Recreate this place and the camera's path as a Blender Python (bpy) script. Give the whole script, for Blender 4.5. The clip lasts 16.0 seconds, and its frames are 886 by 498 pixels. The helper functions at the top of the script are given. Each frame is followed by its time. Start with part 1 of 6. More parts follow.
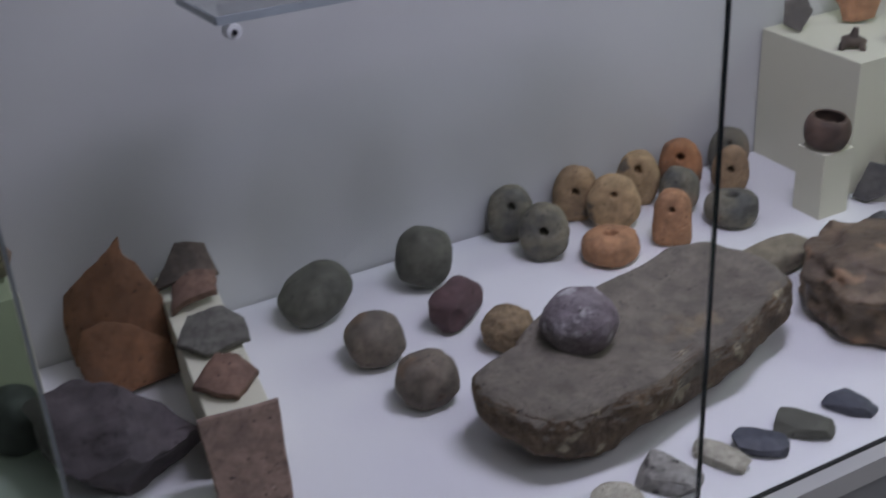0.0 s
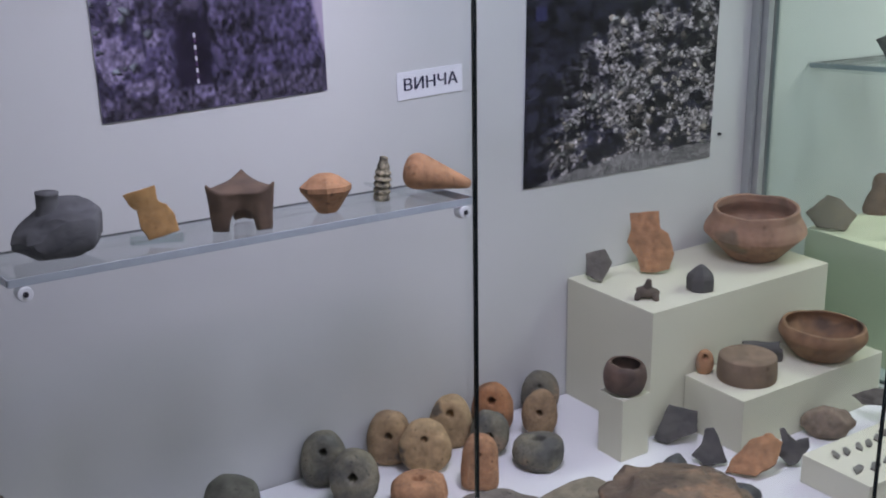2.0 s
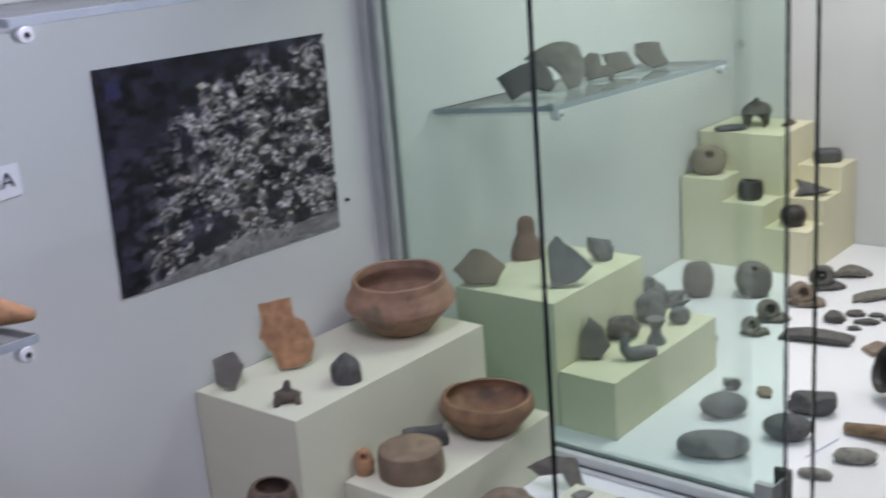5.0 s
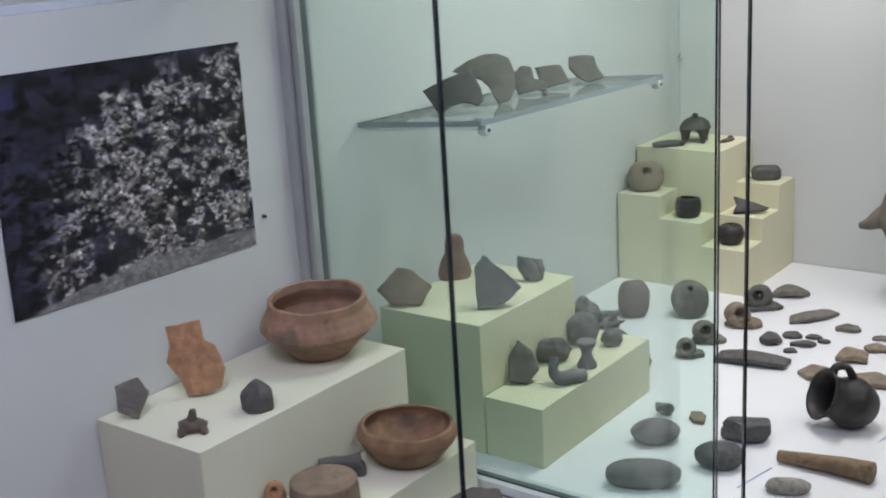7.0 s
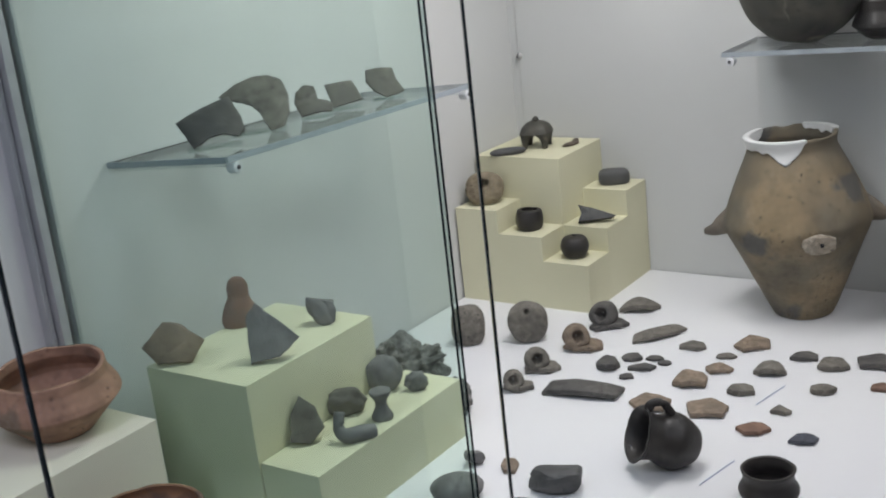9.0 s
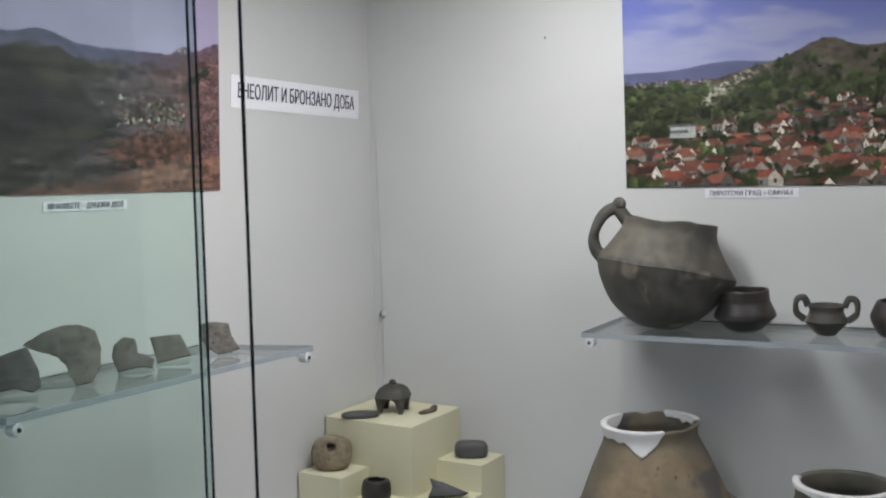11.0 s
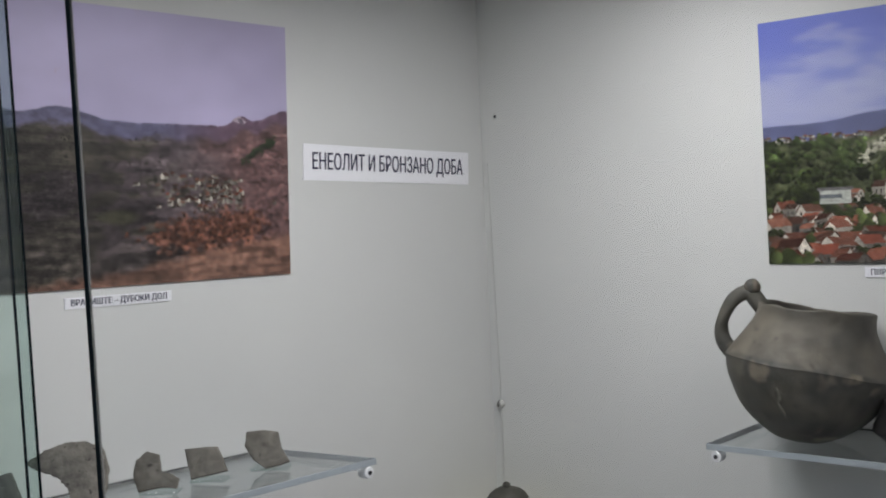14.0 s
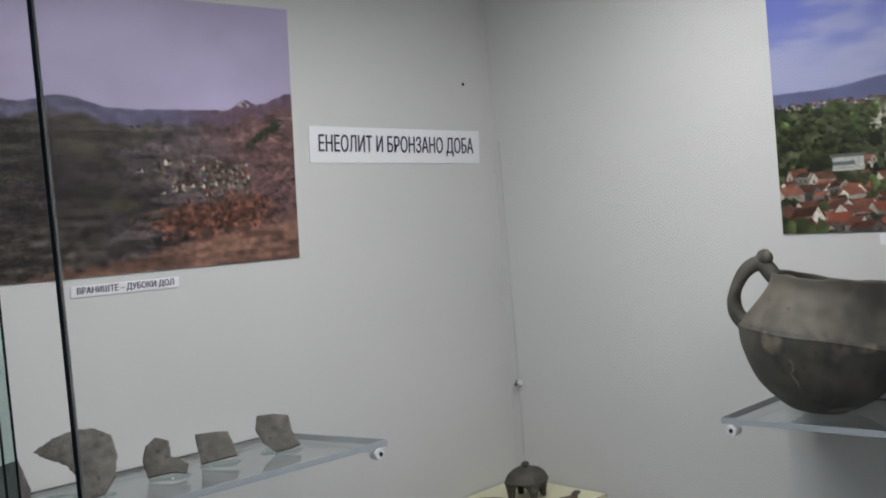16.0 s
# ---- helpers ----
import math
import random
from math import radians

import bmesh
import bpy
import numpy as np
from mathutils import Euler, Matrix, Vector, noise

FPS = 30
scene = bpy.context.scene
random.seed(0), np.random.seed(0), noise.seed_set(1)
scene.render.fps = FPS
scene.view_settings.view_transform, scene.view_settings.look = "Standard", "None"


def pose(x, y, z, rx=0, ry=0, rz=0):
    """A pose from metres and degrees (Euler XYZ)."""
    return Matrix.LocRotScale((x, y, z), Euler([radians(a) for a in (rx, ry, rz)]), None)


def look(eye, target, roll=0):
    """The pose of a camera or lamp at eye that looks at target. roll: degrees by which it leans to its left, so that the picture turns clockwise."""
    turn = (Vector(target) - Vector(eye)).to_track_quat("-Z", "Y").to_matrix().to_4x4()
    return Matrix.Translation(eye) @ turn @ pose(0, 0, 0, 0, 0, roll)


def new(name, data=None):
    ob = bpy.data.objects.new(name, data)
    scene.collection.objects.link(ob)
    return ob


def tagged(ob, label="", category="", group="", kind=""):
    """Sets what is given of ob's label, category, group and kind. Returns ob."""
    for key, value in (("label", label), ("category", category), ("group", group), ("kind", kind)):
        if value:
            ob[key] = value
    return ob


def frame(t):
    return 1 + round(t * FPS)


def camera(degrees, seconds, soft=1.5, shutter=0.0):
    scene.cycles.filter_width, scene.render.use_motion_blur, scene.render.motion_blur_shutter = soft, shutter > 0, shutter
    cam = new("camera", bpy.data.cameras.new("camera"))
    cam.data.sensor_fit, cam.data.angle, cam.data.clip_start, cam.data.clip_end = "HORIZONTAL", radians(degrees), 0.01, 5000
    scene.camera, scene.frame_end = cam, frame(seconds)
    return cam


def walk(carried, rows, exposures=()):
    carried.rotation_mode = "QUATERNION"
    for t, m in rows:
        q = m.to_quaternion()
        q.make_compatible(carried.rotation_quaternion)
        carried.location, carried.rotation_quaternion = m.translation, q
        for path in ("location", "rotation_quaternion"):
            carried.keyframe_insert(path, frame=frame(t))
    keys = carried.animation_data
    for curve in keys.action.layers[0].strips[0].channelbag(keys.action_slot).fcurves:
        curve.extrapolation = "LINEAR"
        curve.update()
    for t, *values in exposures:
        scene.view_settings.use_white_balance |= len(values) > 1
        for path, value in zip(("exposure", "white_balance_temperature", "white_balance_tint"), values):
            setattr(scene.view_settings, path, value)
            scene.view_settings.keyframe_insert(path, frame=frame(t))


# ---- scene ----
cam = camera(41.0, 16.0, soft=1.9, shutter=0.4)
PATH = [
    (0, (-0.001, 0.14, 1.513), (0.802, 1.709, 0.567), -3.4),
    (0.5, (0.048, 0.123, 1.513), (0.928, 1.704, 0.661), -3.2),
    (1, (0.065, 0.09, 1.532), (1.025, 1.675, 0.779), -3.5),
    (1.5, (0.078, 0.07, 1.552), (1.12, 1.637, 0.876), -1.7),
    (2, (0.069, 0.055, 1.568), (1.125, 1.639, 0.955), -0.9),
    (2.5, (0.068, 0.043, 1.56), (1.12, 1.628, 0.943), -1.6),
    (3, (0.099, 0.07, 1.547), (1.157, 1.641, 0.903), -2.3),
    (3.5, (0.155, 0.121, 1.55), (1.287, 1.633, 0.893), -1.9),
    (4, (0.226, 0.175, 1.546), (1.478, 1.604, 0.921), -3.1),
    (4.5, (0.267, 0.224, 1.539), (1.645, 1.553, 0.961), -3.6),
    (5, (0.317, 0.196, 1.556), (1.78, 1.438, 0.992), -4.5),
    (5.2, (0.306, 0.225, 1.561), (1.834, 1.387, 0.998), -3.4),
    (7.3, (0.466, 0.204, 1.539), (1.98, 1.386, 0.983), -3.5),
    (7.5, (0.522, 0.185, 1.535), (2.019, 1.378, 0.956), -4.2),
    (7.8, (0.597, 0.143, 1.545), (2.086, 1.331, 0.935), -5.2),
    (8, (0.645, 0.116, 1.534), (2.136, 1.308, 0.936), -4.7),
    (8.2, (0.677, 0.098, 1.542), (2.18, 1.28, 0.956), -5.1),
    (10.3, (0.838, 0.114, 1.55), (2.515, 1.087, 1.06), -3.2),
    (10.5, (0.862, 0.103, 1.569), (2.56, 1.087, 1.184), -1.6),
    (11, (0.939, 0.082, 1.574), (2.641, 1.11, 1.361), -1.1),
    (11.5, (0.974, 0.007, 1.593), (2.639, 1.097, 1.391), -1.8),
    (12, (1.03, -0.034, 1.587), (2.662, 1.105, 1.389), -3.5),
    (12.5, (1.107, 0.041, 1.607), (2.753, 1.162, 1.425), -2.2),
    (13, (1.174, 0.096, 1.617), (2.817, 1.225, 1.454), -2.8),
    (13.5, (1.272, 0.087, 1.621), (2.823, 1.34, 1.469), -1.6),
    (14, (1.335, 0.053, 1.619), (2.792, 1.416, 1.48), -2.7),
    (14.5, (1.362, 0.028, 1.615), (2.779, 1.434, 1.488), -4.2),
    (15, (1.375, 0.02, 1.608), (2.781, 1.436, 1.458), -4.7),
    (15.5, (1.377, 0.024, 1.606), (2.785, 1.435, 1.445), -4.4),
    (16, (1.375, 0.031, 1.606), (2.786, 1.439, 1.446), -4.4),
]
EXPOSURES = [(0, -0.06), (0.5, -0.02), (1, 0.06), (1.5, 0.14), (2.4, 0.37), (3.6, 0.36), (5, 0.32), (7.3, 0.26), (8.2, 0.2), (10.5, -0.1), (12, -0.18), (13, -0.28), (14.5, -0.34), (16, -0.37)]
walk(cam, [(t, look(eye, target, roll)) for t, eye, target, roll in PATH], EXPOSURES)

# ---------- world and light ----------
world = bpy.data.worlds.new("world")
scene.world = world
world.use_nodes = True
world.node_tree.nodes["Background"].inputs[0].default_value = (0.6, 0.68, 0.75, 1)
world.node_tree.nodes["Background"].inputs[1].default_value = 0.05


def area_lamp(name, x, y, z, sx, sy, watts, colour, rz=0):
    lamp = bpy.data.lights.new(name, "AREA")
    lamp.shape, lamp.size, lamp.size_y = "RECTANGLE", sx, sy
    lamp.energy, lamp.color = watts, colour
    ob = new(name, lamp)
    ob.matrix_world = pose(x, y, z, 0, 0, rz)
    return ob


COOL, WHITE = (0.75, 0.735, 1.0), (1.0, 0.985, 0.985)
area_lamp("tube_light", 0.84, 0.93, 1.935, 0.50, 0.14, 7.2, COOL)
area_lamp("tube_light", 2.40, 0.97, 1.935, 0.74, 0.10, 7.4, WHITE)
area_lamp("tube_light", 2.50, 0.06, 1.935, 0.10, 0.90, 3.2, WHITE)
area_lamp("room_light", 0.9, -0.7, 2.74, 2.0, 1.2, 15.0, (0.88, 0.89, 1.0))

# ---------- materials ----------
def surf(name, a, b, rough=0.85, scale=25.0, grain=260.0, bump=0.35, spot=None, spot_at=0.62, spot_scale=14.0, depth=0.002, fine=0.075):
    """An earthy surface: two colours in soft patches, fine grain and pits, and stains of a third colour."""
    m = bpy.data.materials.new(name)
    m.use_nodes = True
    t = m.node_tree
    n, k = t.nodes, t.links
    out = n["Principled BSDF"]
    out.inputs["Roughness"].default_value = rough
    out.inputs["Specular IOR Level"].default_value = 0.3
    tc, oi, add = n.new("ShaderNodeTexCoord"), n.new("ShaderNodeObjectInfo"), n.new("ShaderNodeVectorMath")
    mul = n.new("ShaderNodeMath")
    mul.operation, mul.inputs[1].default_value = "MULTIPLY", 7.0
    k.new(oi.outputs["Random"], mul.inputs[0])
    k.new(tc.outputs["Object"], add.inputs[0])
    k.new(mul.outputs[0], add.inputs[1])

    def noise_node(s, detail):
        q = n.new("ShaderNodeTexNoise")
        q.inputs["Scale"].default_value, q.inputs["Detail"].default_value = s, detail
        k.new(add.outputs[0], q.inputs["Vector"])
        return q

    def ramp(src, lo, hi):
        r = n.new("ShaderNodeMapRange")
        r.inputs["From Min"].default_value, r.inputs["From Max"].default_value = lo, hi
        k.new(src, r.inputs["Value"])
        return r.outputs["Result"]

    def blend(fac, c1, c2, kind="MIX"):
        x = n.new("ShaderNodeMix")
        x.data_type, x.blend_type = "RGBA", kind
        if isinstance(fac, float):
            x.inputs[0].default_value = fac
        else:
            k.new(fac, x.inputs[0])
        for c, i in ((c1, 6), (c2, 7)):
            if isinstance(c, tuple):
                x.inputs[i].default_value = (*c, 1)
            else:
                k.new(c, x.inputs[i])
        return x.outputs[2]

    big, small = noise_node(scale, 4), noise_node(grain, 3)
    col = blend(ramp(big.outputs["Fac"], 0.36, 0.64), a, b)
    if spot:
        col = blend(ramp(noise_node(spot_scale, 5).outputs["Fac"], spot_at, spot_at + 0.06), col, spot)
    if bump >= 0.2:
        mid = n.new("ShaderNodeCombineColor")
        shade = n.new("ShaderNodeMapRange")
        shade.inputs["From Min"].default_value, shade.inputs["From Max"].default_value = 0.32, 0.68
        shade.inputs["To Min"].default_value, shade.inputs["To Max"].default_value = 0.80, 1.27
        k.new(noise_node(scale * 3.1, 6).outputs["Fac"], shade.inputs["Value"])
        for i in range(3):
            k.new(shade.outputs["Result"], mid.inputs[i])
        col = blend(1.0, col, mid.outputs["Color"], "MULTIPLY")
        pits = ramp(noise_node(max(grain * 0.55, 150.0), 2).outputs["Fac"], 0.64, 0.74)
        col = blend(pits, col, tuple(c * 0.45 for c in b))
    grey = n.new("ShaderNodeMapRange")
    grey.inputs["From Min"].default_value, grey.inputs["From Max"].default_value = 0.25, 0.75
    grey.inputs["To Min"].default_value, grey.inputs["To Max"].default_value = 1 - 2.2 * fine, 1 + fine
    k.new(small.outputs["Fac"], grey.inputs["Value"])
    tone = n.new("ShaderNodeCombineColor")
    for i in range(3):
        k.new(grey.outputs["Result"], tone.inputs[i])
    col = blend(1.0, col, tone.outputs["Color"], "MULTIPLY")
    k.new(col, out.inputs["Base Color"])
    if bump > 0:
        s = n.new("ShaderNodeMath")
        s.operation = "ADD"
        k.new(noise_node(grain * 0.35, 5).outputs["Fac"], s.inputs[0])
        k.new(small.outputs["Fac"], s.inputs[1])
        bm_ = n.new("ShaderNodeBump")
        bm_.inputs["Strength"].default_value, bm_.inputs["Distance"].default_value = bump, depth
        k.new(s.outputs[0], bm_.inputs["Height"])
        k.new(bm_.outputs["Normal"], out.inputs["Normal"])
    return m


def glass_material(name, tint, gloss=0.06):
    """Clear sheet glass: light goes straight through, with a Fresnel gloss on top."""
    m = bpy.data.materials.new(name)
    m.use_nodes = True
    t = m.node_tree
    t.nodes.remove(t.nodes["Principled BSDF"])
    out = t.nodes["Material Output"]
    clear, shine, mix, face, power, scale = (t.nodes.new(k) for k in ("ShaderNodeBsdfTransparent", "ShaderNodeBsdfGlossy", "ShaderNodeMixShader", "ShaderNodeLayerWeight", "ShaderNodeMath", "ShaderNodeMapRange"))
    clear.inputs["Color"].default_value = (*tint, 1)
    shine.inputs["Roughness"].default_value = gloss
    face.inputs["Blend"].default_value = 0.5
    power.operation, power.inputs[1].default_value = "POWER", 5.0
    scale.inputs["To Min"].default_value, scale.inputs["To Max"].default_value = 0.022, 0.75
    t.links.new(face.outputs["Facing"], power.inputs[0])
    t.links.new(power.outputs[0], scale.inputs["Value"])
    t.links.new(scale.outputs["Result"], mix.inputs[0])
    t.links.new(clear.outputs[0], mix.inputs[1])
    t.links.new(shine.outputs[0], mix.inputs[2])
    t.links.new(mix.outputs[0], out.inputs["Surface"])
    return m


def plain(name, colour, rough=0.4, metal=0.0):
    m = surf(name, colour, tuple(c * 0.9 for c in colour), rough, 40, 500, 0.0, fine=0.04)
    m.node_tree.nodes["Principled BSDF"].inputs["Metallic"].default_value = metal
    return m


def glow(name, colour, strength):
    m = bpy.data.materials.new(name)
    m.use_nodes = True
    p = m.node_tree.nodes["Principled BSDF"]
    p.inputs["Base Color"].default_value = (0.8, 0.8, 0.8, 1)
    p.inputs["Emission Color"].default_value = (*colour, 1)
    p.inputs["Emission Strength"].default_value = strength
    return m


M_WALL = surf("white_wall_paint", (0.63, 0.635, 0.625), (0.58, 0.585, 0.58), 0.8, 2.2, 420, 0.03, depth=0.0004, fine=0.008)
M_BOARD = surf("white_laminate", (0.80, 0.80, 0.81), (0.76, 0.76, 0.78), 0.38, 3.0, 500, 0.03, depth=0.0004, fine=0.012)
M_CREAM = surf("cream_painted_board", (0.70, 0.69, 0.55), (0.66, 0.65, 0.51), 0.7, 6.0, 420, 0.10, depth=0.0005, fine=0.02)
M_CREAM2 = surf("yellow_cream_board", (0.70, 0.675, 0.49), (0.66, 0.635, 0.45), 0.7, 6.0, 420, 0.10, depth=0.0005, fine=0.02)
M_BASE = surf("grey_cabinet_front", (0.42, 0.43, 0.45), (0.38, 0.39, 0.41), 0.5, 4.0, 400, 0.05, fine=0.03)
M_ROOM = surf("room_plaster", (0.50, 0.50, 0.49), (0.46, 0.46, 0.46), 0.9, 3.0, 200, 0.1, fine=0.03)
M_FLOOR = surf("room_floor_stone", (0.24, 0.23, 0.22), (0.19, 0.18, 0.18), 0.4, 8.0, 150, 0.1, fine=0.06)
M_PAPER = surf("white_paper", (0.82, 0.82, 0.86), (0.80, 0.80, 0.84), 0.75, 20, 600, 0.03, fine=0.01)
M_INK = plain("dark_ink", (0.012, 0.013, 0.05), 0.7)
M_GLASS = glass_material("front_glass", (0.985, 0.99, 0.99))
M_GREEN = glass_material("partition_glass", (0.885, 0.962, 0.928))
M_SMOKE = glass_material("end_pane_glass", (0.72, 0.80, 0.71))
M_SHELF = glass_material("shelf_glass", (0.94, 0.96, 0.965), 0.03)
M_EDGE = plain("dark_glass_edge", (0.012, 0.02, 0.024), 0.15)
M_RIM = plain("polished_glass_edge", (0.36, 0.40, 0.43), 0.2)
M_ALU = plain("brushed_aluminium", (0.50, 0.52, 0.52), 0.45, 0.45)
M_CHANNEL = plain("pale_aluminium_channel", (0.62, 0.64, 0.64), 0.4, 0.15)
M_BLACK = plain("black_bracket", (0.02, 0.022, 0.022), 0.4)
M_PEG = plain("white_plastic_peg", (0.75, 0.76, 0.78), 0.35)
M_WIRE = plain("white_cable", (0.62, 0.62, 0.60), 0.5)
M_NAIL = plain("dark_nail", (0.02, 0.02, 0.025), 0.4)
M_TUBE = glow("lamp_diffuser", (1.0, 0.98, 0.95), 3.0)
M_ACRYL = glass_material("clear_acrylic", (0.86, 0.92, 0.90), 0.05)
M_SCREW = plain("grey_steel_hook", (0.22, 0.22, 0.22), 0.35, 0.6)

STONE_GREEN = surf("green_grey_river_stone", (0.125, 0.125, 0.098), (0.095, 0.096, 0.078), 0.7, 20, 300, 0.2, fine=0.1)
STONE_OLIVE = surf("olive_tan_stone", (0.27, 0.235, 0.165), (0.20, 0.175, 0.125), 0.8, 18, 220, 0.35, (0.15, 0.13, 0.10), 0.62, 20)
STONE_BROWN = surf("brown_river_stone", (0.18, 0.148, 0.115), (0.13, 0.112, 0.09), 0.75, 22, 260, 0.3, (0.17, 0.12, 0.08), 0.6, 16)
STONE_RED = surf("red_brown_stone", (0.125, 0.072, 0.072), (0.088, 0.055, 0.058), 0.7, 24, 260, 0.3)
STONE_GREY = surf("grey_stone", (0.19, 0.186, 0.18), (0.138, 0.136, 0.134), 0.75, 26, 240, 0.35, fine=0.06)
STONE_DARK = surf("dark_polished_stone", (0.100, 0.100, 0.099), (0.070, 0.071, 0.073), 0.5, 30, 260, 0.2, fine=0.06)
STONE_BLUE = surf("blue_grey_slate", (0.09, 0.096, 0.118), (0.065, 0.07, 0.088), 0.55, 40, 260, 0.25)
STONE_PALE = surf("pale_grey_stone", (0.32, 0.31, 0.28), (0.22, 0.21, 0.19), 0.8, 40, 200, 0.4, (0.07, 0.065, 0.06), 0.58, 50)
STONE_CREAM = surf("pale_cream_stone", (0.42, 0.40, 0.32), (0.34, 0.32, 0.26), 0.8, 30, 220, 0.3)
STONE_TUFF = surf("pitted_tan_stone", (0.30, 0.22, 0.13), (0.19, 0.14, 0.085), 0.9, 40, 130, 0.9, (0.08, 0.06, 0.04), 0.62, 60, 0.004)
STONE_GRIND = surf("violet_grey_grinder", (0.23, 0.205, 0.215), (0.15, 0.12, 0.13), 0.9, 22, 150, 0.9, (0.40, 0.385, 0.385), 0.58, 42, 0.004)
STONE_QUERN = surf("worn_quern_stone", (0.18, 0.158, 0.128), (0.14, 0.124, 0.102), 0.85, 14, 190, 0.6, (0.20, 0.16, 0.11), 0.62, 9, 0.003)
QUERN_SIDE = surf("rough_quern_side", (0.17, 0.12, 0.075), (0.10, 0.075, 0.055), 0.95, 24, 110, 1.0, (0.32, 0.28, 0.20), 0.6, 30, 0.006)
SLAG = surf("brown_burnt_daub", (0.205, 0.15, 0.10), (0.115, 0.088, 0.064), 0.5, 16, 120, 0.6, (0.30, 0.19, 0.115), 0.58, 12, 0.004)
ROCK = surf("dark_violet_rock", (0.125, 0.105, 0.108), (0.08, 0.07, 0.074), 0.85, 12, 140, 0.6)
CLAY_TAN = surf("tan_fired_clay", (0.51, 0.355, 0.195), (0.38, 0.27, 0.152), 0.9, 24, 220, 0.5, (0.15, 0.125, 0.095), 0.62, 18)
CLAY_BROWN = surf("brown_fired_clay", (0.40, 0.275, 0.152), (0.29, 0.20, 0.12), 0.9, 22, 220, 0.5, (0.13, 0.11, 0.085), 0.62, 16)
CLAY_ORANGE = surf("orange_fired_clay", (0.44, 0.235, 0.125), (0.36, 0.20, 0.11), 0.9, 26, 220, 0.45, (0.29, 0.20, 0.135), 0.64, 20)
LID_BROWN = surf("brown_lid_clay", (0.25, 0.18, 0.125), (0.205, 0.15, 0.105), 0.85, 14, 240, 0.22)
CLAY_GREY = surf("grey_fired_clay", (0.225, 0.205, 0.145), (0.11, 0.112, 0.10), 0.85, 22, 220, 0.45, (0.28, 0.21, 0.14), 0.60, 16)
CLAY_TWO = surf("orange_grey_clay", (0.40, 0.19, 0.09), (0.10, 0.085, 0.07), 0.9, 16, 220, 0.45)
POT_RED = surf("reddish_pottery", (0.37, 0.222, 0.148), (0.28, 0.165, 0.108), 0.75, 16, 180, 0.3, (0.19, 0.14, 0.095), 0.60, 11)
POT_BROWN = surf("brown_pottery", (0.30, 0.178, 0.10), (0.215, 0.122, 0.068), 0.7, 18, 180, 0.3, (0.12, 0.08, 0.055), 0.60, 14)
POT_DARK = surf("dark_brown_pottery", (0.088, 0.082, 0.066), (0.044, 0.045, 0.042), 0.55, 16, 170, 0.4, (0.155, 0.134, 0.105), 0.59, 16)
POT_BLACK = surf("black_burnished_pottery", (0.045, 0.04, 0.036), (0.028, 0.027, 0.027), 0.42, 18, 180, 0.25, (0.06, 0.045, 0.035), 0.63, 10)
POT_LARGE = surf("mottled_storage_jar_clay", (0.27, 0.205, 0.125), (0.15, 0.135, 0.105), 0.75, 6, 120, 0.3, (0.115, 0.11, 0.10), 0.60, 9)
POT_OLIVE = surf("olive_brown_jar_clay", (0.165, 0.152, 0.11), (0.10, 0.10, 0.086), 0.75, 7, 120, 0.3, (0.22, 0.19, 0.14), 0.60, 9)
POT_CUP = surf("red_brown_mottled_cup", (0.15, 0.098, 0.074), (0.09, 0.064, 0.052), 0.55, 26, 200, 0.3, (0.22, 0.15, 0.11), 0.62, 30)
PLASTER = surf("white_restoration_plaster", (0.72, 0.72, 0.71), (0.66, 0.66, 0.65), 0.9, 24, 240, 0.08, fine=0.03)
SHERD_GREY = surf("grey_brown_sherd", (0.195, 0.18, 0.155), (0.14, 0.13, 0.114), 0.9, 30, 220, 0.4, fine=0.06)
SHERD_DARK = surf("dark_sherd", (0.122, 0.115, 0.107), (0.084, 0.081, 0.079), 0.8, 30, 220, 0.4, fine=0.06)
SHERD_BARK = surf("dark_brown_sherd", (0.135, 0.108, 0.085), (0.09, 0.075, 0.062), 0.9, 30, 220, 0.45)
SHERD_TAN = surf("tan_sherd", (0.265, 0.205, 0.152), (0.195, 0.155, 0.12), 0.9, 30, 220, 0.4, fine=0.06)
SHERD_RED = surf("red_brown_sherd", (0.235, 0.145, 0.108), (0.165, 0.105, 0.08), 0.9, 26, 220, 0.4, fine=0.06)
SHERD_OCHRE = surf("ochre_sherd", (0.40, 0.235, 0.09), (0.33, 0.19, 0.075), 0.85, 26, 220, 0.3)
OCHRE_DEEP = surf("deep_orange_sherd", (0.25, 0.122, 0.06), (0.19, 0.10, 0.056), 0.85, 14, 180, 0.3, (0.09, 0.065, 0.05), 0.64, 9)
FLINT = surf("flint", (0.22, 0.21, 0.185), (0.145, 0.14, 0.128), 0.4, 60, 300, 0.2)
LUG_GREY = surf("grey_brown_lug_clay", (0.20, 0.165, 0.125), (0.14, 0.125, 0.105), 0.75, 14, 160, 0.3)
BONE = surf("brown_antler", (0.25, 0.17, 0.1), (0.17, 0.115, 0.07), 0.6, 30, 160, 0.5)


# ---------- mesh helpers ----------
def smooth(me, on=True):
    me.polygons.foreach_set("use_smooth", [on] * len(me.polygons))


def mesh_of(name, verts, faces, material, flat=False):
    me = bpy.data.meshes.new(name)
    me.from_pydata([tuple(v) for v in verts], [], faces)
    me.validate()
    me.update()
    me.materials.append(material)
    smooth(me, not flat)
    return me


